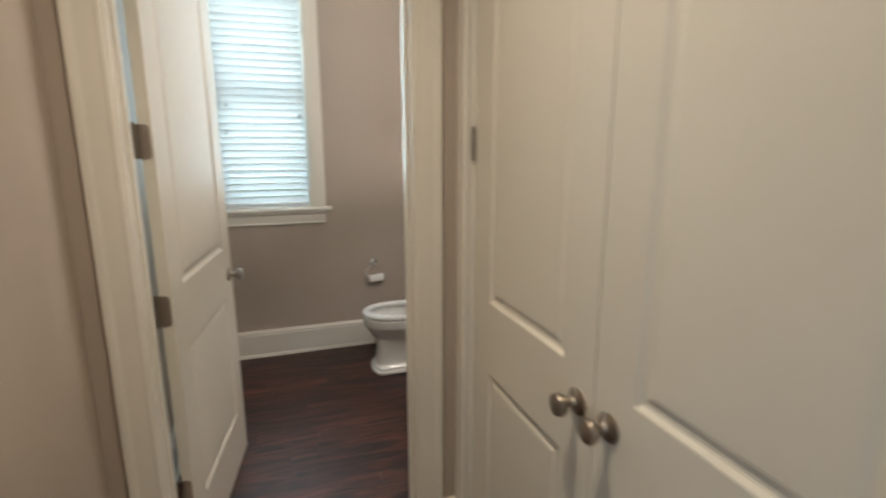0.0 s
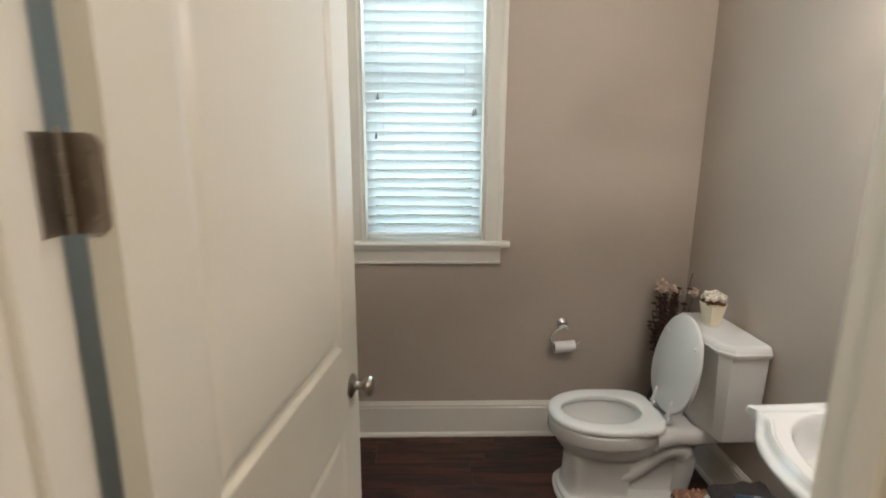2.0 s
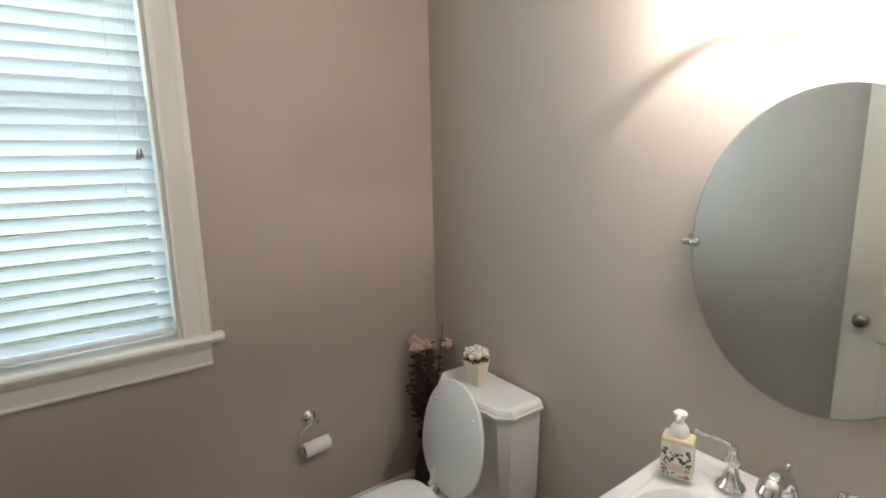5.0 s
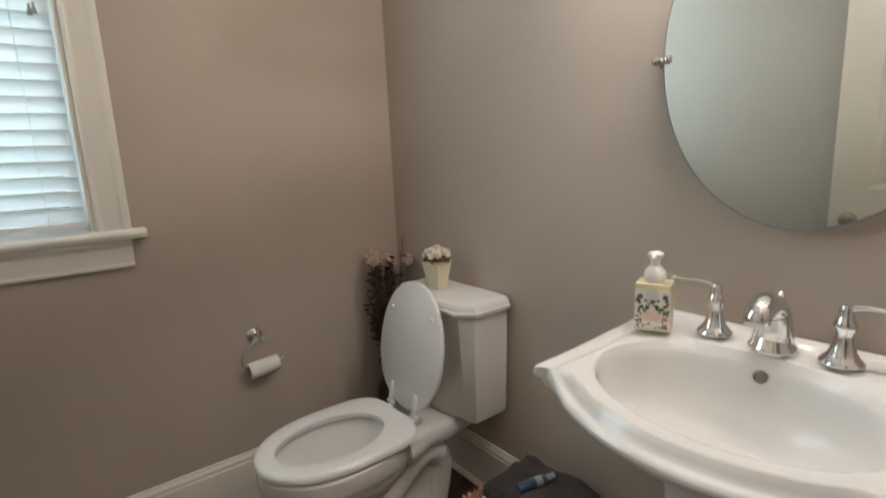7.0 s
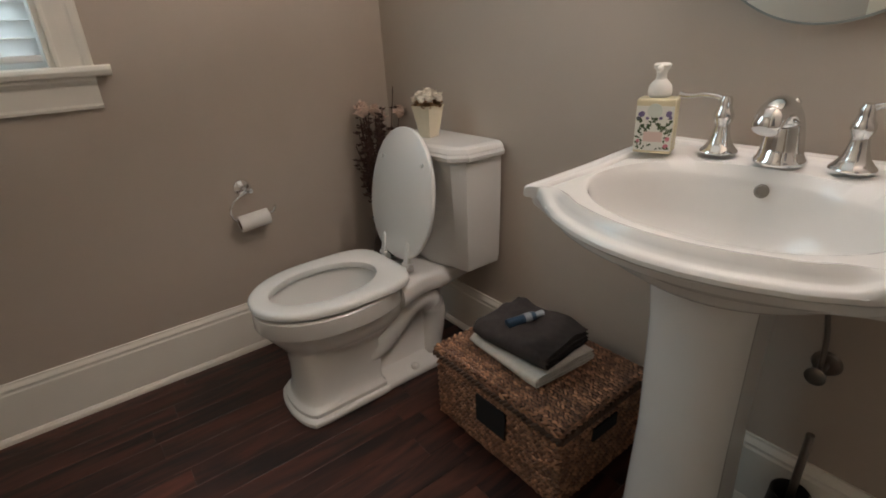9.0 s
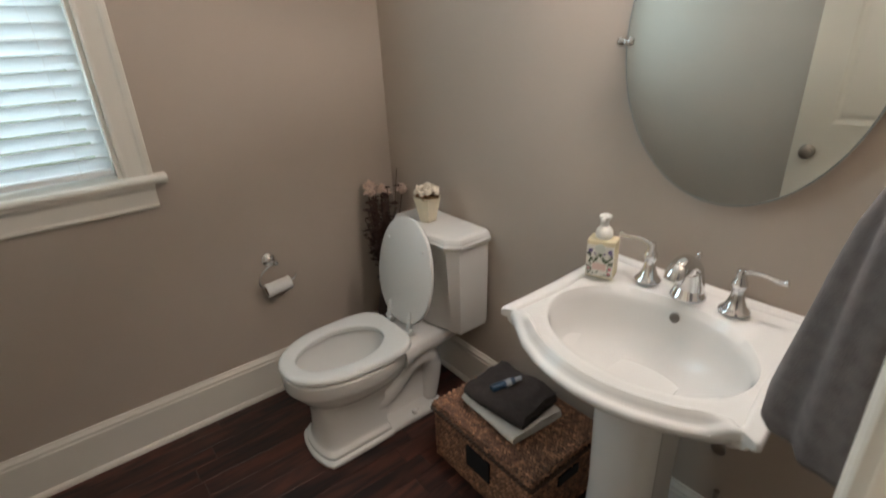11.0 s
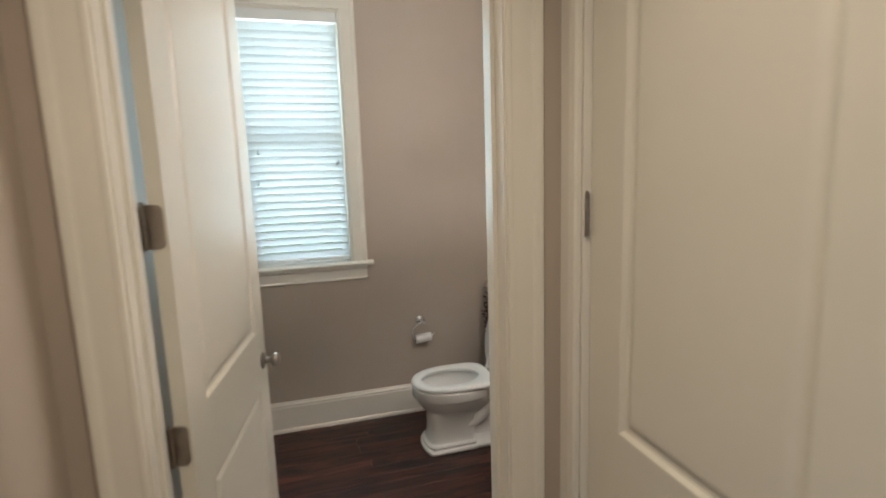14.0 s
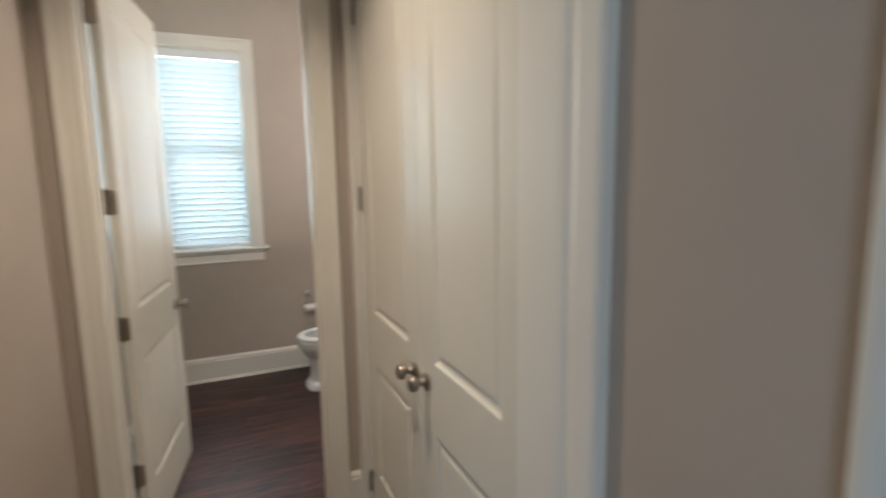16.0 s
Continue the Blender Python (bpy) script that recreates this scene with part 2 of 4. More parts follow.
def rings_mesh(rings, close_first=True, close_last=True, loop=True, bm=None):
    """Skins a list of rings of equally many points."""
    bm = bm or bmesh.new()
    vs = [[bm.verts.new(p) for p in r] for r in rings]
    n = len(rings[0])
    for a, b in zip(vs, vs[1:]):
        for i in range(n if loop else n - 1):
            j = (i + 1) % n
            bm.faces.new((a[i], a[j], b[j], b[i]))
    if close_first:
        bm.faces.new(vs[0])
    if close_last:
        bm.faces.new(vs[-1])
    return bm


def lathe(profile, m=None, n=28, bm=None, ends=True):
    """profile: (radius, height) from bottom to top, round z."""
    m = m or Matrix()
    rings = [[m @ Vector((max(r, 1e-4) * math.cos(2 * math.pi * i / n), max(r, 1e-4) * math.sin(2 * math.pi * i / n), h)) for i in range(n)] for r, h in profile]
    return rings_mesh(rings, ends, ends, True, bm)


def tube(points, radius, n=10, bm=None, radii=None):
    """A round bar along points."""
    pts = [Vector(p) for p in points]
    rings = []
    for i, p in enumerate(pts):
        d = (pts[min(i + 1, len(pts) - 1)] - pts[max(i - 1, 0)]).normalized()
        up = Vector((0, 0, 1)) if abs(d.z) < 0.9 else Vector((1, 0, 0))
        a = d.cross(up).normalized()
        b = a.cross(d)
        r = radii[i] if radii else radius
        rings.append([p + r * (math.cos(2 * math.pi * k / n) * a + math.sin(2 * math.pi * k / n) * b) for k in range(n)])
    return rings_mesh(rings, True, True, True, bm)


def spline(points, steps=8):
    """A smooth line through points."""
    p = [Vector(q) for q in points]
    p = [2 * p[0] - p[1]] + p + [2 * p[-1] - p[-2]]
    out = []
    for i in range(1, len(p) - 2):
        for k in range(steps):
            t = k / steps
            out.append(0.5 * (2 * p[i] + (p[i + 1] - p[i - 1]) * t + (2 * p[i - 1] - 5 * p[i] + 4 * p[i + 1] - p[i + 2]) * t * t + (3 * p[i] - p[i - 1] - 3 * p[i + 1] + p[i + 2]) * t ** 3))
    out.append(p[-2])
    return out


CASING = [(0.0, 0.0), (0.0, 0.010), (0.003, 0.013), (0.010, 0.0145), (0.014, 0.0135), (0.020, 0.0138), (0.034, 0.0150), (0.060, 0.0165), (0.064, 0.0180), (0.069, 0.0215), (0.078, 0.0235), (0.086, 0.0230), (0.090, 0.019), (0.090, 0.0)]


def casing_mesh(place, a0, a1, z0, z1, profile=CASING, top=True):
    """A moulded casing round an opening from a0 to a1, z0 to z1; place(a, z, proud) gives the world point."""
    rings = []
    for w, d in profile:
        if top:
            rings.append([place(a0 - w, z0, d), place(a0 - w, z1 + w, d), place(a1 + w, z1 + w, d), place(a1 + w, z0, d)])
    bm = rings_mesh(rings, False, False, False)
    n = len(profile)
    bm.verts.ensure_lookup_table()
    for c in (0, 3):
        bm.faces.new([bm.verts[r * 4 + c] for r in range(n)])
    for c in range(3):
        bm.faces.new([bm.verts[c], bm.verts[c + 1], bm.verts[(n - 1) * 4 + c + 1], bm.verts[(n - 1) * 4 + c]])
    return bm


BASE = [(0.0, 0.0), (0.012, 0.0), (0.012, 0.0), (0.026, 0.0), (0.025, 0.012), (0.019, 0.022), (0.016, 0.024), (0.016, 0.165), (0.013, 0.170), (0.013, 0.176), (0.015, 0.180), (0.012, 0.186), (0.007, 0.194), (0.006, 0.2), (0.0, 0.2)]


def baseboard(name, p0, p1, normal, label="white moulded baseboard with shoe moulding"):
    """Along the foot of a wall from p0 to p1; normal points into the room."""
    p0, p1, nn = Vector((*p0, 0)), Vector((*p1, 0)), Vector((*normal, 0))
    rings = [[p + nn * d + Vector((0, 0, z)) for d, z in BASE] for p in (p0, p1)]
    return structure(name, rings_mesh(rings), TRIM, label)


# ---- the shell ----
NY, EX, WX, SY, SH = 3.53, 1.35, -0.505, 1.565, 1.445   # bathroom faces: window wall, sink wall, left wall, door wall; hall face of the door wall
HW, HE, TOP = -0.50, 0.625, 3.05                        # hall faces and ceiling
DX0, DX1, DTOP = -0.352, 0.456, 2.45                   # bathroom doorway
OX0, OX1, OZ0, OZ1 = -0.322, 0.285, 1.085, 2.61        # window opening
CY0, CY1 = 0.052, 1.378                                # closet opening
PY0 = -0.538                                           # cased opening further back, its near edge at the hall

structure("wall_north", boxes((WX - 0.12, OX0, NY, NY + 0.14, 0, TOP), (OX1, EX + 0.12, NY, NY + 0.14, 0, TOP), (OX0, OX1, NY, NY + 0.14, 0, OZ0 - 0.03), (OX0, OX1, NY, NY + 0.14, OZ1, TOP)), WALL, "greige painted wall with the window")
structure("wall_east", boxes((EX, EX + 0.12, SY, NY, 0, TOP)), WALL, "greige painted wall behind the washbasin")
structure("wall_west", boxes((WX - 0.12, WX, SY, NY, 0, TOP)), WALL, "greige painted bathroom wall")
structure("wall_doorway", boxes((WX - 0.12, DX0 - 0.02, SH, SY, 0, TOP), (DX1 + 0.02, EX + 0.12, SH, SY, 0, TOP), (DX0 - 0.02, DX1 + 0.02, SH, SY, DTOP + 0.02, TOP)), WALL, "greige painted wall with the bathroom doorway")
structure("wall_hall_west", boxes((HW - 0.12, HW, -1.0, SH, 0, TOP)), WALL, "greige painted hall wall")
structure("wall_hall_east", boxes((HE, HE + 0.12, CY1 + 0.02, SH, 0, TOP), (HE, HE + 0.12, PY0 - 0.085, CY0 - 0.02, 0, TOP), (HE, HE + 0.12, CY0 - 0.02, CY1 + 0.02, DTOP + 0.02, TOP), (HE, HE + 0.12, -1.6, PY0 - 0.09, DTOP + 0.02, TOP)), WALL, "greige painted hall wall with the closet doors")
structure("wall_closet", boxes((1.35, 1.47, -1.7, SH, 0, TOP), (HE + 0.12, 1.35, -0.42, -0.30, 0, TOP)), WALL, "plain walls inside the closet")
structure("wall_front_room", boxes((-3.2, -3.08, -4.2, -0.88, 0, TOP), (-3.08, 2.0, -4.2, -4.08, 0, TOP), (2.0, 2.12, -4.2, -1.6, 0, TOP), (-3.08, HW - 0.12, -1.0, -0.88, 0, TOP), (HE + 0.12, 2.12, -1.72, -1.6, 0, TOP)), WALL, "greige painted walls of the room behind the hall")
structure("ceiling", boxes((-3.2, 2.12, -4.2, 3.67, TOP, TOP + 0.1)), CEIL, "plain white ceiling")

# door jambs and casings
bj = boxes((DX0 - 0.02, DX0, SH - 0.002, SY + 0.002, 0, DTOP), (DX1, DX1 + 0.02, SH - 0.002, SY + 0.002, 0, DTOP), (DX0 - 0.02, DX1 + 0.02, SH - 0.002, SY + 0.002, DTOP, DTOP + 0.02))
structure("door_jamb", bj, TRIM, "white painted door jamb", bevel=0.0015)
bs = boxes((DX0, DX0 + 0.011, SH + 0.045, SY - 0.04, 0, DTOP), (DX1 - 0.011, DX1, SH + 0.045, SY - 0.04, 0, DTOP), (DX0 + 0.011, DX1 - 0.011, SH + 0.045, SY - 0.04, DTOP - 0.011, DTOP))
structure("door_stop", bs, TRIM, "white painted door stop", bevel=0.002)
structure("trim_hall_door", casing_mesh(lambda a, z, d: (a, SH - d, z), DX0 - 0.005, DX1 + 0.005, 0, DTOP + 0.005), TRIM, "white moulded casing round the bathroom doorway")
structure("trim_bath_door", casing_mesh(lambda a, z, d: (a, SY + d, z), DX0 - 0.005, DX1 + 0.005, 0, DTOP + 0.005), TRIM, "white moulded casing round the doorway inside the bathroom")
bj = boxes((HE + 0.002, HE + 0.12, CY0 - 0.02, CY0, 0, DTOP), (HE + 0.002, HE + 0.12, CY1, CY1 + 0.02, 0, DTOP), (HE + 0.002, HE + 0.12, CY0 - 0.02, CY1 + 0.02, DTOP, DTOP + 0.02))
structure("closet_jamb", bj, TRIM, "white painted closet jamb")
structure("closet_stop", boxes((HE + 0.060, HE + 0.10, CY0, CY0 + 0.014, 0, DTOP), (HE + 0.060, HE + 0.10, CY1 - 0.014, CY1, 0, DTOP), (HE + 0.060, HE + 0.10, CY0 + 0.014, CY1 - 0.014, DTOP - 0.014, DTOP)), TRIM, "white painted closet door stop")
WIDE = [(0.0, 0.0), (0.0, 0.014), (0.005, 0.018), (0.13, 0.018), (0.145, 0.016), (0.152, 0.011), (0.168, 0.011), (0.174, 0.020), (0.190, 0.026), (0.236, 0.026), (0.245, 0.022), (0.245, 0.0)]


def side_board(name, a, z0, z1, sgn, profile, label):
    """An upright moulded board on the hall's east wall, growing from a in the direction sgn."""
    rings = [[(HE - d, a + sgn * w, z) for w, d in profile] for z in (z0, z1)]
    return structure(name, rings_mesh(rings), TRIM, label)


side_board("trim_closet_1", CY0 - 0.005, 0, DTOP + 0.095, -1, WIDE, "wide white moulded casing beside the closet doors")
side_board("trim_closet_2", CY1 + 0.005, 0, DTOP + 0.095, 1, [(0, 0), (0, 0.011), (0.004, 0.016), (0.010, 0.017), (0.014, 0.013), (0.020, 0.013), (0.030, 0.016), (0.050, 0.018), (0.061, 0.019), (0.061, 0)], "white moulded casing beside the closet doors")
structure("trim_closet_3", boxes((HE - 0.018, HE, CY0 - 0.005, CY1 + 0.005, DTOP + 0.005, DTOP + 0.095)), TRIM, "white head casing over the closet doors", bevel=0.003)
side_board("trim_opening_1", PY0, 0, DTOP + 0.09, -1, [(w, d) for w, d in reversed([(0.09 - w, d) for w, d in CASING])], "white moulded casing of the next opening")

# window lining, casing, stool and apron
structure("window_jamb", boxes((OX0, OX0 + 0.015, NY, NY + 0.14, OZ0, OZ1), (OX1 - 0.015, OX1, NY, NY + 0.14, OZ0, OZ1), (OX0 + 0.015, OX1 - 0.015, NY, NY + 0.14, OZ1 - 0.015, OZ1)), TRIM, "white window lining")
structure("trim_window", casing_mesh(lambda a, z, d: (a, NY - d, z), OX0 + 0.002, OX1 - 0.002, OZ0, OZ1 - 0.002), TRIM, "white moulded window casing")
bm = bmesh.new()
prof = [(0.14, -0.03), (-0.040, -0.03), (-0.046, -0.026), (-0.050, -0.016), (-0.050, -0.012), (-0.046, -0.004), (-0.038, 0.0), (0.14, 0.0)]
rings_mesh([[(x, NY + d, OZ0 + z) for d, z in prof] for x in (-0.438, 0.41)], bm=bm)
structure("window_sill", bm, TRIM, "white window stool with rounded nose")
bm = bmesh.new()
prof = [(0, 0), (0.034, 0), (0.033, -0.008), (0.026, -0.016), (0.017, -0.022), (0.015, -0.026), (0.015, -0.074), (0.019, -0.080), (0.017, -0.088), (0, -0.088)]
rings_mesh([[(x, NY - d, OZ0 - 0.03 + z) for d, z in prof] for x in (-0.384, 0.368)], bm=bm)
structure("window_apron", bm, TRIM, "white moulded apron under the window")

baseboard("baseboard_north", (WX, NY), (EX, NY), (0, -1))
baseboard("baseboard_east", (EX, NY), (EX, SY), (-1, 0))
baseboard("baseboard_west", (WX, SY), (WX, NY), (1, 0))
baseboard("baseboard_door_east", (EX, SY), (DX1 + 0.095, SY), (0, 1))
baseboard("baseboard_hall_west", (HW, -1.0), (HW, SH), (1, 0))
baseboard("baseboard_hall_east", (HE, CY0 - 0.25), (HE, PY0), (-1, 0))
baseboard("baseboard_hall_end", (DX1 + 0.095, SH), (HE, SH), (0, -1))

# the sash window behind the blind
win = thing("window_1", pose(0, NY + 0.085, 0), "white double-hung sash window with daylight behind", "window", "", "structure")
zm = (OZ0 + OZ1) / 2 + 0.02
for nm, z0, z1, dy in (("lower_sash", OZ0, zm + 0.02, 0.0), ("upper_sash", zm - 0.02, OZ1 - 0.015, 0.03)):
    x0, x1 = OX0 + 0.015, OX1 - 0.015
    sash = part(nm, boxes((x0, x0 + 0.04, dy, dy + 0.028, z0, z1), (x1 - 0.04, x1, dy, dy + 0.028, z0, z1), (x0 + 0.04, x1 - 0.04, dy, dy + 0.028, z0, z0 + 0.045), (x0 + 0.04, x1 - 0.04, dy, dy + 0.028, z1 - 0.04, z1)), VINYL, win)
    pane = part("pane", boxes((x0 + 0.04, x1 - 0.04, dy + 0.011, dy + 0.015, z0 + 0.045, z1 - 0.04)), GLASS, sash)
    pane.visible_shadow = False

# ---- outdoors ----
bm = bmesh.new()
bmesh.ops.create_grid(bm, x_segments=2, y_segments=2, size=400, matrix=Matrix.Translation((0, 403.9, -0.6)))
structure("ground", bm, LAWN, "green lawn outside the window")


# ---- doors ----
def door_leaf(name, w, h, t, stile, rows, parent, m, label):
    """A panelled leaf: hinge edge at x 0, front at y 0 facing -y, both faces moulded; rows: (z0, z1) of the panels."""
    bm = bmesh.new()
    steps = [(0.0, 0.0), (0.004, 0.0010), (0.013, 0.0072), (0.018, 0.0088), (0.026, 0.0090), (0.038, 0.0046), (0.045, 0.0036), (0.062, 0.0034)]
    xs = [0, stile, w - stile, w]
    zs = sorted([0, h] + [z for r in rows for z in r])
    for side in (0, 1):
        def at(x, z, d):
            return bm.verts.new((x, d if side == 0 else t - d, z))
        for i in range(3):
            for k in range(len(zs) - 1):
                z0, z1 = zs[k], zs[k + 1]
                if i == 1 and (z0, z1) in rows:
                    rs = [[at(xs[1] + o, z0 + o, d), at(xs[2] - o, z0 + o, d), at(xs[2] - o, z1 - o, d), at(xs[1] + o, z1 - o, d)] for o, d in steps]
                    for a, b in zip(rs, rs[1:]):
                        for c in range(4):
                            bm.faces.new((a[c], a[(c + 1) % 4], b[(c + 1) % 4], b[c]))
                    bm.faces.new(rs[-1])
                else:
                    bm.faces.new((at(xs[i], z0, 0), at(xs[i + 1], z0, 0), at(xs[i + 1], z1, 0), at(xs[i], z1, 0)))
    bmesh.ops.remove_doubles(bm, verts=bm.verts, dist=1e-5)
    eds = [e for e in bm.edges if len(e.link_faces) == 1]
    bmesh.ops.bridge_loops(bm, edges=eds)
    ob = part(name, bm, DOOR, parent, label)
    ob.matrix_local = m
    return ob


def knob_mesh(r=0.027):
    """A round door knob along +z from its rose."""
    return lathe([(0.0, 0), (0.031, 0), (0.032, 0.004), (0.028, 0.008), (0.016, 0.011), (0.0115, 0.016), (0.0105, 0.026), (0.013, 0.033), (r * 0.82, 0.038), (r, 0.046), (r, 0.052), (r * 0.9, 0.059), (r * 0.55, 0.064), (0, 0.0655)], n=32)


def add_knob(parent, x, z, y, facing, t):
    k = part("knob", knob_mesh(), NICKEL, parent, "round brushed nickel knob", smooth=40)
    k.matrix_local = pose(x, y, z, 90 if facing < 0 else -90)
    return k


def add_hinge(parent, x, y, z, leaf_x=True):
    """A butt hinge: barrel with knuckles and the leaf on the door's edge."""
    bm = bmesh.new()
    for k in range(5):
        lathe([(0.0, 0), (0.0062, 0.0), (0.0062, 0.0192), (0.0, 0.0192)], pose(x, y, z - 0.05 + 0.02 * k), 12, bm)
    lathe([(0.0, 0), (0.005, 0.0), (0.0035, 0.006), (0.0, 0.007)], pose(x, y, z + 0.05), 12, bm)
    return part("hinge", bm, NICKEL, parent, "brushed nickel butt hinge", smooth=40)


PANELS = [(0.24, 0.825), (1.04, 2.30)]
door = thing("door_1", pose(DX0 + 0.003, SY + 0.014, 0.012, 0, 0, 82), "white two-panel bathroom door standing open", "door", "", "structure")
leaf = door_leaf("door_leaf", 0.803, 2.428, 0.036, 0.122, PANELS, door, pose(0.004, -0.048, 0), "white painted two-panel door leaf")
add_knob(leaf, 0.803 - 0.065, 0.915, 0, -1, 0.036)
add_knob(leaf, 0.803 - 0.065, 0.915, 0.036, 1, 0.036)
part("latch_plate", boxes((0.803, 0.8045, 0.006, 0.030, 0.877, 0.934)), NICKEL, leaf, "brushed nickel latch plate", bevel=0.0004)
for hz in (0.33, 0.985, 1.51, 2.24):
    h = add_hinge(leaf, -0.006, 0.046, hz)
    rr = 0.014
    shape = [(0.044, -0.05)] + [(0.006 + rr - rr * math.sin(q), -0.05 + rr - rr * math.cos(q)) for q in (0, 0.4, 0.8, 1.2, 1.57)] + [(0.006 + rr - rr * math.cos(q), 0.05 - rr + rr * math.sin(q)) for q in (0, 0.4, 0.8, 1.2, 1.57)] + [(0.044, 0.05)]
    bm = rings_mesh([[(x, y, hz + z) for y, z in shape] for x in (0.0, -0.0024)])
    part("hinge_leaf", bm, NICKEL, h, "round-cornered hinge leaf")
    for dy, dz in ((0.020, -0.034), (0.030, 0.0), (0.020, 0.034)):
        part("screw", lathe([(0, 0), (0.004, 0), (0.0035, 0.0008), (0.0008, 0.0003), (0, 0.0003)], pose(-0.0024, dy, hz + dz, 0, -90), 12), NICKEL, h, "small screw head")
    bm = boxes((DX0, DX0 + 0.0022, SY - 0.020, SY + 0.006, hz - 0.038, hz + 0.062))
    jl = structure("hinge_plate", bm, NICKEL, "brushed nickel hinge plate on the door jamb")

seam = 0.702
for nm, y0, turn, xk in (("door_2", CY1 - 0.003, -90, seam), ("door_3", CY0 + 0.003, 90, seam)):
    w = abs(seam - y0) - 0.0015
    d = thing(nm, pose(HE + 0.023, y0, 0.012, 0, 0, turn), "white two-panel closet door, closed, one of a pair", "door", "closet doors", "structure")
    if turn < 0:
        lf = door_leaf("door_leaf", w, 2.428, 0.035, 0.118, [(0.24, 0.775), (1.006, 2.30)], d, Matrix(), "")
        add_knob(lf, w - 0.055, 0.93, 0, -1, 0.035)
    else:
        lf = door_leaf("door_leaf", w, 2.428, 0.035, 0.118, [(0.24, 0.775), (1.006, 2.30)], d, pose(0, -0.035, 0), "")
        add_knob(lf, w - 0.055, 0.93, 0.035, 1, 0.035)
    for hz in (0.16, 1.50, 2.28):
        add_hinge(lf, -0.002, -0.010 if turn < 0 else 0.045, hz)


# ---- blind ----
def build_blind():
    x0, x1 = OX0 + 0.02, OX1 - 0.02
    yb = NY + 0.034
    blind = thing("window_blind", pose(0, yb, 0), "white two-inch slatted blind, lowered and tilted, before the window", "window blind")
    part("headrail", boxes((x0, x1, -0.03, 0.03, OZ1 - 0.075, OZ1 - 0.016)), VINYL, blind, "white valance over the headrail", bevel=0.004)
    bm = bmesh.new()
    prof = []
    n = 6
    for k in range(n + 1):
        u = -0.025 + 0.05 * k / n
        prof.append((u, 0.0028 * (1 - (u / 0.025) ** 2)))
    loop = [(u, c + 0.0013) for u, c in prof] + [(u, c - 0.0013) for u, c in reversed(prof)]
    rings_mesh([[(x, u, c) for u, c in loop] for x in (x0 + 0.003, x1 - 0.003)], bm=bm)
    first = part("slat", bm, SLAT, blind, "", smooth=30)
    pitch, z = 0.0455, OZ0 + 0.056
    tilt = -57
    rng = random.Random(4)
    first.matrix_local = pose(0, 0, z, tilt)
    z += pitch
    while z < OZ1 - 0.09:
        ob = new("slat", first.data)
        ob.parent = blind
        ob.matrix_local = pose(0, 0, z, tilt + rng.uniform(-1.0, 1.0), rng.uniform(-0.06, 0.06))
        z += pitch
    part("bottom_rail", boxes((x0 + 0.002, x1 - 0.002, -0.025, 0.025, OZ0 + 0.016, OZ0 + 0.033)), VINYL, blind, "white bottom rail", bevel=0.004)
    for x in (x0 + 0.09, x1 - 0.09):
        part("ladder_cord", tube([(x, -0.029, OZ0 + 0.02), (x, -0.027, OZ1 - 0.07)], 0.0009, 6), CORD, blind)
        part("ladder_cord", tube([(x, 0.029, OZ0 + 0.02), (x, 0.027, OZ1 - 0.07)], 0.0009, 6), CORD, blind)
    for x, zb in ((x0 + 0.055, 1.61), (x0 + 0.066, 1.79), (x1 - 0.045, 1.72), (x1 - 0.035, 1.725)):
        part("pull_cord", tube([(x, -0.034, zb), (x, -0.032, OZ1 - 0.06)], 0.0008, 6), CORD, blind)
        part("tassel", lathe([(0, 0), (0.0065, 0.001), (0.007, 0.008), (0.0035, 0.020), (0.003, 0.030), (0, 0.031)], pose(x, -0.034, zb - 0.028), 12), TASSEL, blind, "small grey cord tassel", smooth=40)


build_blind()


# ---- toilet ----
def egg(n, front, back, half, z, u0, sharp=2.0, v0=0.0, sharp_back=None):
    """A ring in (u, v): long axis u out from the wall, front end at u0 + front."""
    out = []
    for i in range(n):
        a = 2 * math.pi * i / n
        c, s = math.cos(a), math.sin(a)
        k = sharp_back if sharp_back and c < 0 else sharp
        c2 = math.copysign(abs(c) ** (2 / k), c)
        s2 = math.copysign(abs(s) ** (2 / k), s)
        out.append((u0 + (front if c > 0 else back) * c2, v0 + half * s2, z))
    return out


TOILET_Y = 3.055


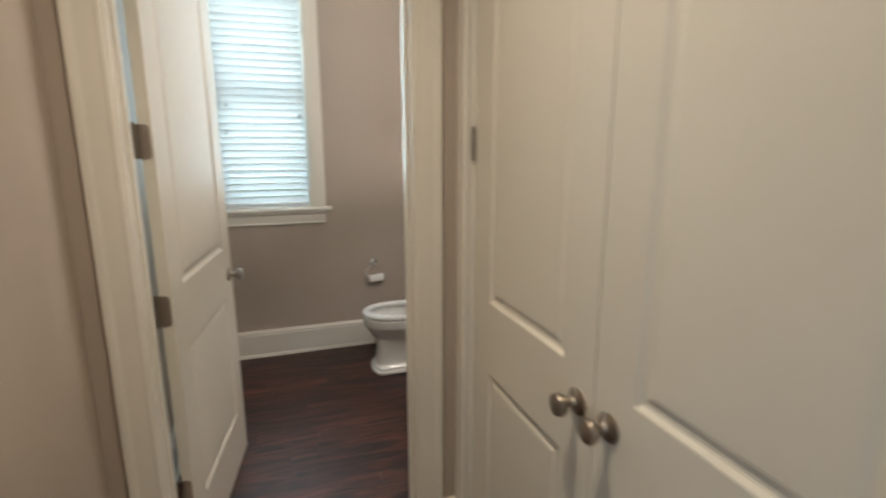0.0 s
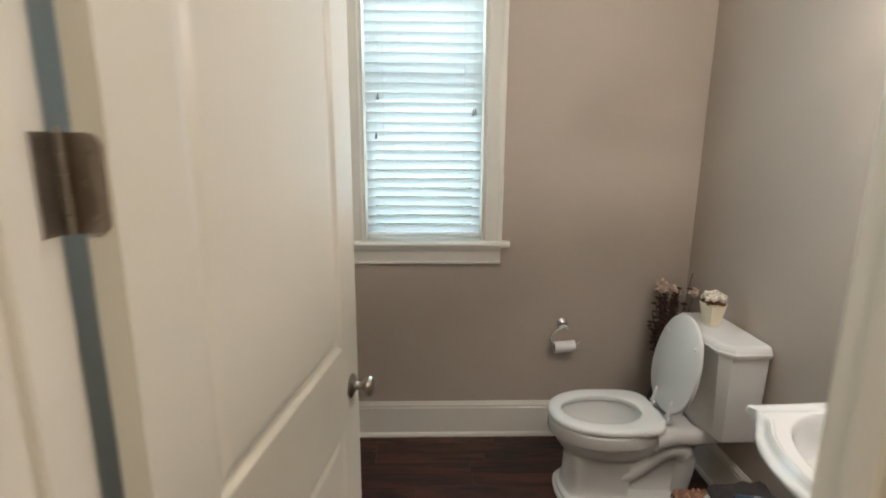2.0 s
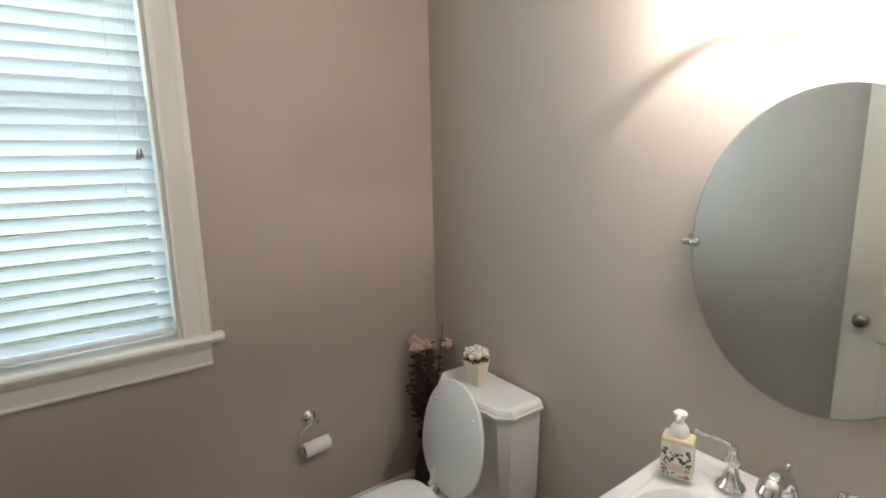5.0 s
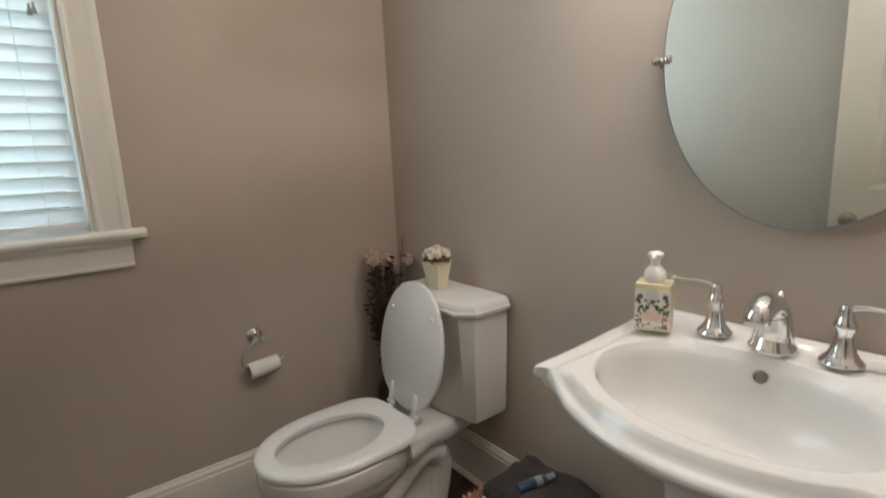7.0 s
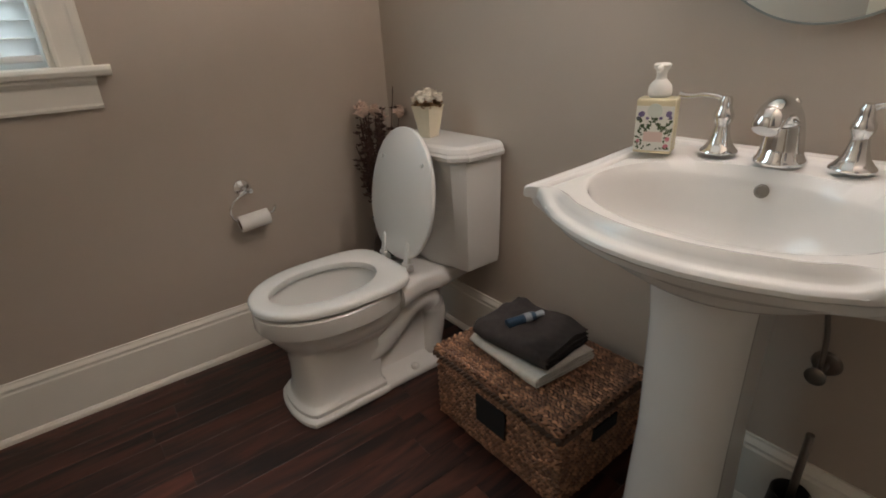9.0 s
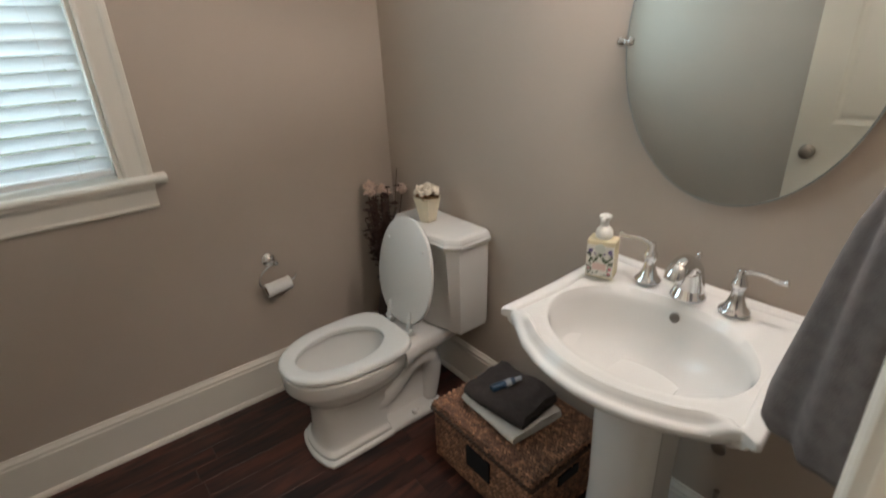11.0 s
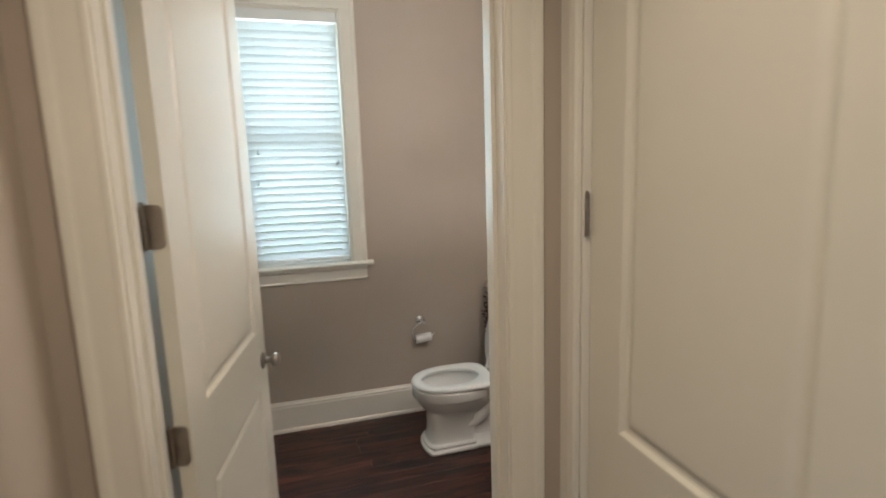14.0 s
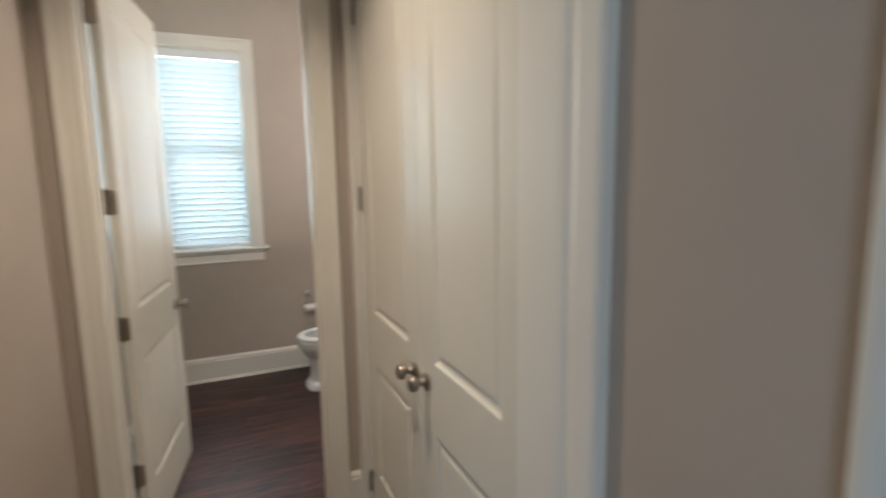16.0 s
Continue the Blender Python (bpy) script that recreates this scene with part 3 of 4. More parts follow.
def build_toilet():
    # local x points away from the sink wall into the room
    t = thing("toilet", pose(EX + 0.008, TOILET_Y, 0, 0, 0, 180), "white porcelain two-piece toilet with its seat lid raised", "toilet")
    n = 64
    # foot, column and bowl as one casting
    def facet(g, z, uf, ub, hw):
        """A ring with a chamfered front, sampled round its middle."""
        nose = [(uf + g - 0.052 * (1 - math.cos(q)), (hw + g) * math.sin(q) / math.sin(1.22)) for q in [-1.22 + 2.44 * k / 12 for k in range(13)]]
        pts = nose + [(uf - 0.055 + 0.6 * g, hw + g + 0.003), (ub - 0.3 * g, hw + g), (ub - 0.3 * g, -hw - g), (uf - 0.055 + 0.6 * g, -hw - g - 0.003)]
        out = []
        for i in range(n):
            a = 2 * math.pi * i / n
            d = Vector((math.cos(a), math.sin(a)))
            best = 9
            for p, q in zip(pts, pts[1:] + pts[:1]):
                px, py, ex, ey = p[0] - 0.55, p[1], q[0] - p[0], q[1] - p[1]
                den = d.x * ey - d.y * ex
                if abs(den) > 1e-9:
                    t_, w_ = (px * ey - py * ex) / den, (px * d.y - py * d.x) / den
                    if t_ > 0 and -1e-6 <= w_ <= 1 + 1e-6:
                        best = min(best, t_)
            out.append((0.55 + d.x * best, d.y * best, z))
        return out
    rings = [facet(g, z, 0.745, 0.475, 0.098) for g, z in ((0.026, 0.0), (0.030, 0.005), (0.031, 0.012), (0.030, 0.019), (0.025, 0.025), (0.019, 0.028), (0.0185, 0.033), (0.019, 0.041), (0.014, 0.049), (0.007, 0.053), (0.003, 0.060), (0.0, 0.075))]
    rings += [facet(g, z, 0.742, 0.470, 0.096) for g, z in ((-0.002, 0.10), (-0.004, 0.16), (-0.002, 0.205))]

    def blend(k, z, ring):
        base = facet(-0.002, z, 0.742, 0.46, 0.096)
        return [(p[0] + (q[0] - p[0]) * k, p[1] + (q[1] - p[1]) * k, z) for p, q in zip(base, ring)]
    rings.append(blend(0.35, 0.222, egg(n, 0.176, 0.26, 0.108, 0, 0.57, 2.3)))
    rings.append(blend(0.75, 0.238, egg(n, 0.182, 0.255, 0.116, 0, 0.57, 2.25)))
    secs = [(0.250, 0.189, 0.255, 0.124, 0.57, 2.2), (0.264, 0.199, 0.252, 0.138, 0.57, 2.15), (0.282, 0.212, 0.25, 0.153, 0.57, 2.15), (0.302, 0.225, 0.247, 0.166, 0.57, 2.15), (0.318, 0.233, 0.246, 0.173, 0.57, 2.15), (0.327, 0.236, 0.245, 0.176, 0.57, 2.15), (0.3295, 0.2395, 0.245, 0.179, 0.57, 2.15), (0.331, 0.247, 0.245, 0.184, 0.57, 2.15), (0.335, 0.249, 0.245, 0.186, 0.57, 2.15), (0.384, 0.247, 0.245, 0.184, 0.57, 2.15), (0.390, 0.240, 0.24, 0.178, 0.57, 2.15)]
    rings += [egg(n, f, b, h, z, u0, sh) for z, f, b, h, u0, sh in secs]
    # inside of the bowl
    for z, f, b, h, u0 in ((0.390, 0.204, 0.174, 0.134, 0.575), (0.370, 0.196, 0.168, 0.128, 0.575), (0.32, 0.180, 0.150, 0.113, 0.57), (0.26, 0.13, 0.11, 0.078, 0.55), (0.22, 0.09, 0.08, 0.055, 0.54), (0.205, 0.055, 0.05, 0.035, 0.535), (0.200, 0.02, 0.02, 0.015, 0.53)):
        rings.append(egg(n, f, b, h, z, u0))
    part("bowl", rings_mesh(rings), PORC, t, "", smooth=33)
    part("water", rings_mesh([egg(n, 0.112, 0.096, 0.068, 0.238, 0.545), egg(n, 0.112, 0.096, 0.068, 0.239, 0.545)]), WATER, t, "still water in the bowl")
    # shelf that carries the tank, with the sculpted sides
    bm = bmesh.new()
    rs = []
    for u, hw, z0, z1 in ((0.03, 0.10, 0.32, 0.368), (0.12, 0.105, 0.30, 0.368), (0.22, 0.112, 0.29, 0.372), (0.30, 0.128, 0.305, 0.385), (0.36, 0.148, 0.30, 0.388), (0.395, 0.158, 0.295, 0.388)):
        ring = []
        for i in range(24):
            a = 2 * math.pi * i / 24
            c, s = math.cos(a), math.sin(a)
            ring.append((u, hw * math.copysign(abs(c) ** 0.55, c), (z0 + z1) / 2 + (z1 - z0) / 2 * math.copysign(abs(s) ** 0.45, s)))
        rs.append(ring)
    part("tank_shelf", rings_mesh(rs), PORC, t, "", smooth=50)
    part("rear_body", rings_mesh([[(u0 + du * c_, hv * s_, z) for c_, s_ in [(math.copysign(abs(math.cos(q)) ** 0.6, math.cos(q)), math.copysign(abs(math.sin(q)) ** 0.6, math.sin(q))) for q in [2 * math.pi * i / 28 for i in range(28)]]] for z, u0, du, hv in ((0.02, 0.36, 0.17, 0.100), (0.06, 0.36, 0.16, 0.072), (0.14, 0.34, 0.15, 0.060), (0.22, 0.30, 0.125, 0.066), (0.30, 0.28, 0.125, 0.085), (0.33, 0.27, 0.12, 0.10))]), PORC, t, "", smooth=60)
    for s in (-1, 1):
        pts = spline([(0.56, s * 0.050, 0.115), (0.47, s * 0.056, 0.150), (0.40, s * 0.060, 0.205), (0.34, s * 0.062, 0.262), (0.27, s * 0.060, 0.275), (0.225, s * 0.056, 0.22), (0.225, s * 0.054, 0.14), (0.245, s * 0.054, 0.04)], 6)
        part("trapway", tube(pts, 0.05, 16, radii=[0.038 + 0.011 * math.sin(i / len(pts) * math.pi) for i in range(len(pts))]), PORC, t, "sculpted trapway", smooth=True)
        part("bolt_cap", lathe([(0, 0), (0.016, 0), (0.016, 0.006), (0.012, 0.013), (0, 0.016)], pose(0.345, s * 0.101, 0.030), 16), PORC, t, "white bolt cap", smooth=40)
    rs = [[(u, v * (hw + 0.0), z) for u, v in ((0.20 + g, -0.78), (0.25 + g, -1), (0.52, -1), (0.52, 1), (0.25 + g, 1), (0.20 + g, 0.78))] for z, hw, g in ((0, 0.118, 0), (0.006, 0.121, 0), (0.018, 0.121, 0), (0.025, 0.117, 0.003), (0.033, 0.103, 0.010), (0.045, 0.088, 0.03), (0.065, 0.070, 0.05))]
    part("foot", rings_mesh(rs), PORC, t, "", smooth=40)

    # tank: bowed front with faceted corners
    def tank_ring(z, g, du=0.0):
        pts = [(0.018, -0.205 - g), (0.165 + du, -0.205 - g), (0.195 + g + du, -0.165 - 0.5 * g)]
        for k in range(9):
            v = -0.12 + 0.24 * k / 8
            pts.append((0.198 + g + du + 0.028 * math.cos(v / 0.12 * math.pi / 2), v))
        pts += [(0.195 + g + du, 0.165 + 0.5 * g), (0.165 + du, 0.205 + g), (0.018, 0.205 + g)]
        return [(u, v, z) for u, v in pts]
    part("tank", rings_mesh([tank_ring(0.372, -0.020, -0.012), tank_ring(0.40, -0.012, -0.008), tank_ring(0.60, -0.003, -0.003), tank_ring(0.752, 0.002)]), PORC, t, "", smooth=25)
    part("tank_lid", rings_mesh([tank_ring(0.752, 0.004), tank_ring(0.756, 0.016), tank_ring(0.768, 0.019), tank_ring(0.776, 0.013), tank_ring(0.780, 0.013), tank_ring(0.792, 0.006), tank_ring(0.797, -0.006), tank_ring(0.798, -0.02)]), PORC, t, "porcelain tank lid with moulded edge", smooth=25)

    # seat ring
    rs = []
    for z, g in ((0.396, -0.004), (0.400, 0.002), (0.412, 0.003), (0.420, -0.003), (0.4225, -0.014)):
        rs.append(egg(n, 0.250 + g, 0.228 + min(g, 0), 0.183 + g, z, 0.57, 2.12, 0.0, 4.2))
    for z, g in ((0.4225, 0.012), (0.418, 0.002), (0.404, 0.0), (0.396, 0.004)):
        rs.append(egg(n, 0.187 + g, 0.160 + g, 0.119 + g, z, 0.575, 2.0))
    rs.append(rs[0])
    part("seat", rings_mesh(rs, False, False), SEATP, t, "white seat ring", smooth=50)
    # raised lid
    hinge = Matrix.Translation((0.325, 0, 0.418)) @ Matrix.Rotation(radians(-100.5), 4, 'Y')
    rs = []
    for z, g in ((0.0, -0.004), (0.003, 0.0), (0.012, 0.001), (0.018, -0.004), (0.021, -0.018)):
        rs.append([hinge @ Vector((p[0] - 0.015, p[1], p[2])) for p in egg(n, 0.235 + g, 0.20 + g, 0.180 + g, z, 0.22, 2.12)])
    lid = part("lid", rings_mesh(rs), SEATP, t, "white seat lid standing upright", smooth=50)
    for v in (-0.115, 0.115):
        part("bumper", lathe([(0, 0), (0.007, 0), (0.006, 0.007), (0, 0.008)], hinge @ pose(0.335, v, 0.0, 180), 12), SEATP, lid, "small round bumper", smooth=40)
    for v in (-0.072, 0.072):
        part("seat_hinge", boxes((0.305, 0.345, v - 0.012, v + 0.012, 0.390, 0.408), (0.311, 0.321, v - 0.0055, v + 0.0055, 0.408, 0.452)), SEATP, t, "white plastic seat hinge", bevel=0.003)
        # no hole is cut; a black disc paints the hole's shade
        part("hinge_hole_disc", lathe([(0, 0), (0.0035, 0), (0.0035, 0.002), (0, 0.002)], pose(0.3205, v, 0.443, 0, 90), 10), BLACK, t, "dark disc for the shaded pin hole in the hinge")
        part("hinge_barrel", tube([(0.322, v - 0.021, 0.414), (0.322, v + 0.021, 0.414)], 0.0085, 14), SEATP, t, "", smooth=50)
        part("hinge_arm", rings_mesh([[hinge @ Vector((x, y + v, zz)) for x, y in ((0.0, -0.010), (0.065, -0.007), (0.075, 0), (0.065, 0.007), (0.0, 0.010))] for zz in (-0.006, 0.0)]), SEATP, lid, "white hinge plate")


build_toilet()


# ---- washbasin ----
SINK_Y = 2.042


def build_sink():
    s = thing("pedestal_washbasin", pose(EX + 0.002, SINK_Y, 0, 0, 0, 180), "white porcelain pedestal washbasin with a bowed front", "washbasin")
    # outline of the top in (u, v), half of it from the back to the front
    half = [(0.004, 0.0), (0.004, 0.12), (0.004, 0.262), (0.010, 0.282), (0.12, 0.288), (0.25, 0.295), (0.36, 0.304), (0.415, 0.311), (0.428, 0.312), (0.435, 0.305), (0.428, 0.290), (0.424, 0.279), (0.431, 0.266), (0.446, 0.240), (0.482, 0.19), (0.512, 0.12), (0.527, 0.06), (0.532, 0.0)]
    dense = []
    for a, b in zip(half, half[1:]):
        for k in range(6):
            t = k / 6
            dense.append((a[0] + (b[0] - a[0]) * t, a[1] + (b[1] - a[1]) * t))
    dense.append(half[-1])
    outline = dense + [(u, -v) for u, v in reversed(dense[1:-1])]
    for _ in range(2):
        m = len(outline)
        outline = [(0.25 * outline[i - 1][0] + 0.5 * p[0] + 0.25 * outline[(i + 1) % m][0], 0.25 * outline[i - 1][1] + 0.5 * p[1] + 0.25 * outline[(i + 1) % m][1]) for i, p in enumerate(outline)]
    cu, iu, iv = 0.288, 0.158, 0.236
    m = len(outline)
    # where each outline point meets the bowl's edge, spread evenly round it
    ang = [math.atan2(p[1] / iv, (p[0] - cu) / iu) for p in outline]
    dirs = [(math.cos(q), math.sin(q)) for q in ang]
    for _ in range(30):
        dirs = [tuple(0.25 * dirs[i - 1][j] + 0.5 * d_[j] + 0.25 * dirs[(i + 1) % m][j] for j in (0, 1)) for i, d_ in enumerate(dirs)]
    dirs = [(p / math.hypot(p, q), q / math.hypot(p, q)) for p, q in dirs]

    def inner(i, k=1.0):
        return (cu + iu * k * dirs[i][0], iv * k * dirs[i][1])

    def step(x, a, b):
        t = min(1, max(0, (x - a) / (b - a)))
        return t * t * (3 - 2 * t)

    def top(u):
        return max(0.836, 0.876 - 0.09 * u)

    def inset(d):
        out = []
        for i, p in enumerate(outline):
            q = inner(i)
            f = min(0.92, d / max(0.03, math.hypot(q[0] - p[0], q[1] - p[1])))
            out.append((max(0.004, p[0] + (q[0] - p[0]) * f), p[1] + (q[1] - p[1]) * f))
        return out

    def front(p):
        """1 along the bowed front, 0 at the ears and the deck."""
        return step(p[0], 0.425, 0.455) * step(0.300 - abs(p[1]), 0.0, 0.05)
    rings = []
    c = (0.25, 0.0)
    soft = inset(0.032)
    for k, z in ((0.30, 0.672), (0.40, 0.680), (0.54, 0.698), (0.68, 0.722), (0.80, 0.748), (0.89, 0.768), (0.95, 0.778)):
        w = 1 - step(k, 0.6, 1.0)
        rings.append([(max(0.004, c[0] + ((p[0] * (1 - w) + inner(i, 1.22)[0] * w) - c[0]) * k), (p[1] * (1 - w) + inner(i, 1.12)[1] * w) * k, z) for i, p in enumerate(soft)])
    for d, z in ((0.028, 0.781), (0.022, 0.782), (0.019, 0.786), (0.018, 0.793), (0.012, 0.799), (0.004, 0.803), (0.0, 0.806), (0.0, 0.813)):
        rings.append([(*p, z + (0.022 if z < 0.8 else 0.013 if z < 0.807 else 0.008) * step(abs(p[1]), 0.235, 0.30) * step(p[0], 0.15, 0.40)) for p in inset(d)])
    # outer band, step and raised inner ridge
    for d, dz, drop in ((0.001, -0.008, 1), (0.004, -0.002, 1), (0.009, 0.0, 1), (0.016, 0.0, 1), (0.021, 0.0, 0.85), (0.025, 0.0, 0.4), (0.029, 0.0, 0.05), (0.034, 0.001, -0.22), (0.040, 0.0, -0.2), (0.045, -0.003, 0)):
        rings.append([(*p, top(p[0]) + dz - 0.017 * drop * front(o)) for p, o in zip(inset(d), outline)])
    edge = inset(0.047)
    for f in (0.0, 0.3, 0.6, 0.9):
        ring = []
        for i, p in enumerate(edge):
            b_ = inner(i, 1.02)
            q = (p[0] + (b_[0] - p[0]) * f, p[1] + (b_[1] - p[1]) * f)
            ring.append((*q, top(q[0]) - 0.005))
        rings.append(ring)
    for k, dz in ((1.015, -0.007), (1.0, -0.012), (0.985, -0.028), (0.965, -0.054), (0.925, -0.084), (0.84, -0.116), (0.65, -0.140), (0.4, -0.155), (0.12, -0.161)):
        rings.append([(*inner(i, k), min(top(inner(i, k)[0]), 0.848) + dz) for i in range(m)])
    part("basin", rings_mesh(rings, False, True), PORC, s, "", smooth=45)
    # pedestal
    def ped(z, hw, u0, u1):
        bow = [(u1 - 0.048 + 0.048 * math.cos(q), hw * math.sin(q)) for q in [radians(-84 + 12 * k) for k in range(15)]]
        pts = [(u0, -hw * 0.80), (u1 - 0.066, -hw * 0.86), (u1 - 0.062, -hw), (u1 - 0.050, -hw * 1.02)] + bow + [(u1 - 0.050, hw * 1.02), (u1 - 0.062, hw), (u1 - 0.066, hw * 0.86), (u0, hw * 0.80)]
        return [(u, v, z) for u, v in pts]
    part("pedestal", rings_mesh([ped(0.0, 0.118, 0.13, 0.385), ped(0.03, 0.118, 0.13, 0.385), ped(0.045, 0.108, 0.135, 0.375), ped(0.07, 0.105, 0.14, 0.37), ped(0.10, 0.093, 0.15, 0.355), ped(0.35, 0.086, 0.155, 0.345), ped(0.60, 0.088, 0.15, 0.350), ped(0.70, 0.092, 0.14, 0.36)]), PORC, s, "fluted porcelain pedestal", smooth=22)
    part("overflow", lathe([(0.0, 0.0), (0.012, 0.0), (0.013, 0.002), (0.010, 0.003), (0.009, -0.004), (0, -0.004)], pose(0.136, 0, 0.822, 0, 70, 0), 20), OVERFLOW, s, "overflow hole with a metal ring", smooth=40)
    part("drain", lathe([(0.0, 0.0), (0.022, 0.0), (0.022, 0.003), (0.016, 0.005), (0.012, 0.003), (0, 0.008)], pose(0.278, 0, 0.6865), 24), CHROME, s, "chrome pop-up drain", smooth=40)


build_sink()


def build_faucet():
    f = thing("widespread_faucet", pose(EX - 0.085, SINK_Y, 0.866, 0, 0, 180), "polished chrome widespread faucet with two lever handles on the washbasin", "faucet")
    # spout
    pts = spline([(0.0, 0, 0.0), (0.002, 0, 0.05), (0.012, 0, 0.084), (0.042, 0, 0.101), (0.074, 0, 0.093), (0.093, 0, 0.070)], 6)
    rad = [0.035 - 0.013 * min(1, i / 16) for i in range(len(pts))]
    rad[-4:] = [0.0215, 0.021, 0.020, 0.017]
    body = tube(pts, 0.02, 20, radii=rad)
    for vv in body.verts:
        vv.co.y *= 1.08
    part("spout", body, CHROME, f, "arched chrome spout", smooth=50)
    part("spout_base", lathe([(0, 0), (0.042, 0), (0.043, 0.004), (0.041, 0.009), (0.037, 0.014), (0.0345, 0.024), (0.03, 0.03)], n=32), CHROME, f, "", smooth=40)
    part("lift_rod", lathe([(0, 0), (0.003, 0), (0.003, 0.018), (0.007, 0.022), (0.007, 0.028), (0.003, 0.033), (0, 0.034)], pose(-0.026, 0, 0.078), 14), CHROME, f, "small lift rod knob", smooth=40)
    for sgn in (-1, 1):
        v = sgn * 0.109
        h = part("handle_base", lathe([(0, 0), (0.033, 0), (0.0345, 0.003), (0.0335, 0.006), (0.028, 0.011), (0.0215, 0.020), (0.0165, 0.034), (0.0138, 0.048), (0.0130, 0.056), (0.0165, 0.063), (0.0180, 0.070), (0.0165, 0.077), (0.0125, 0.084), (0.0110, 0.092), (0.0115, 0.100), (0.0085, 0.107), (0, 0.109)], pose(0, v, 0.004), 28), CHROME, f, "flared chrome handle base", smooth=40)
        lever = spline([(0, v, 0.098), (0.0, v + sgn * 0.012, 0.108), (0.0, v + sgn * 0.04, 0.112), (0.0, v + sgn * 0.075, 0.108), (0.0, v + sgn * 0.092, 0.110)], 5)
        part("lever", tube(lever, 0.006, 14, radii=[0.0074 - 0.0026 * math.sin(i / (len(lever) - 1) * math.pi) for i in range(len(lever))]), CHROME, h, "chrome lever with a rounded tip", smooth=50)


build_faucet()


def build_valve():
    v = thing("shutoff_valve", pose(EX, 1.905, 0.455), "chrome shut-off valve with supply hose on the wall", "valve")
    # steel darker than chrome: the shadow under the basin is put into its colour
    part("escutcheon", lathe([(0, 0), (0.028, 0), (0.024, 0.006), (0.012, 0.009), (0, 0.009)], pose(-0.001, 0, 0, 0, -90), 20), OVERFLOW, v, "", smooth=40)
    part("valve_body", tube([(-0.005, 0, 0), (-0.06, 0, 0)], 0.008, 12), OVERFLOW, v, "", smooth=40)
    part("oval_handle", lathe([(0, 0), (0.018, 0.002), (0.019, 0.007), (0.012, 0.011), (0, 0.011)], pose(-0.06, 0, 0, 0, -90), 18), OVERFLOW, v, "", smooth=40)
    part("hose", tube(spline([(-0.045, 0, 0.008), (-0.05, 0.002, 0.08), (-0.075, 0.01, 0.17), (-0.085, 0.02, 0.30)], 6), 0.005, 8), OVERFLOW, v, "braided steel hose", smooth=True)


build_valve()


# ---- mirror and vanity light ----
MY, MZ = 2.038, 1.452


def build_mirror():
    m = thing("oval_mirror", pose(EX - 0.036, MY, MZ), "frameless oval wall mirror with a narrow bright edge and chrome clips", "mirror")
    a, b, n = 0.275, 0.358, 96

    def ring(k, d):
        return [(d, (a - k) * math.cos(2 * math.pi * i / n), (b - k) * math.sin(2 * math.pi * i / n)) for i in range(n)]
    part("glass", rings_mesh([ring(0.0042, 0.0038), ring(0.0042, -0.0019)]), MIRROR, m, "bevelled mirror glass")
    part("ground_edge", rings_mesh([ring(0.0042, 0.004), ring(0.0004, 0.004), ring(0.0, 0.0033), ring(0.0, -0.0008), ring(0.0022, -0.0018), ring(0.0040, -0.0018), ring(0.0042, 0.004)], False, False), GLASSEDGE, m, "ground grey glass edge", smooth=40)
    for sgn in (-1, 1):
        bm = lathe([(0, 0), (0.017, 0), (0.017, 0.004), (0.009, 0.009), (0.008, 0.028), (0, 0.028)], pose(0.036, sgn * (a + 0.012), 0, 0, -90), 18)
        br = part("bracket", bm, NICKEL, m, "brushed nickel post", smooth=40)
        part("clip", lathe([(0, 0), (0.0085, 0.001), (0.0102, 0.005), (0.0102, 0.013), (0.0092, 0.0145), (0.0092, 0.030), (0.0104, 0.032), (0.0104, 0.039), (0.0085, 0.043), (0, 0.044)], pose(0.0, sgn * (a + 0.024), 0, 90 * sgn, 0, 0), 20), SATIN, br, "satin nickel clip", smooth=40)


build_mirror()


def build_vanity_light():
    v = thing("vanity_light", pose(EX, 2.034, 2.177), "three-light wall fixture with frosted glass shades above the mirror", "wall light")
    part("backplate", boxes((-0.022, 0.0, -0.30, 0.30, -0.03, 0.05)), NICKEL, v, "brushed nickel backplate", bevel=0.006)
    for dy in (-0.222, 0.0, 0.222):
        arm = part("arm", tube(spline([(-0.02, dy, 0.01), (-0.09, dy, 0.035), (-0.148, dy, 0.025), (-0.16, dy, 0.0)], 5), 0.008, 10), NICKEL, v, "curved nickel arm", smooth=True)
        part("socket", lathe([(0, 0), (0.016, 0), (0.022, 0.02), (0.014, 0.035), (0, 0.036)], pose(-0.16, dy, -0.03), 18), NICKEL, arm, "", smooth=40)
        prof = [(0.022, -0.005), (0.042, -0.02), (0.052, -0.05), (0.058, -0.10), (0.062, -0.155)]
        sh = part("shade", lathe(prof, pose(-0.16, dy, 0), 36, ends=False), SHADE, v, "frosted glass bell shade", smooth=True)
        part("rim", lathe([(0.060, -0.153), (0.064, -0.153), (0.065, -0.162), (0.060, -0.163), (0.060, -0.153)], pose(-0.16, dy, 0), 36, ends=False), RIM, sh, "thick glass rim", smooth=40)
        part("bulb", lathe([(0, -0.128), (0.012, -0.124), (0.019, -0.110), (0.019, -0.098), (0.011, -0.072), (0.010, -0.03)], pose(-0.16, dy, 0), 20, ends=False), BULB, v, "lit bulb", smooth=True)


build_vanity_light()


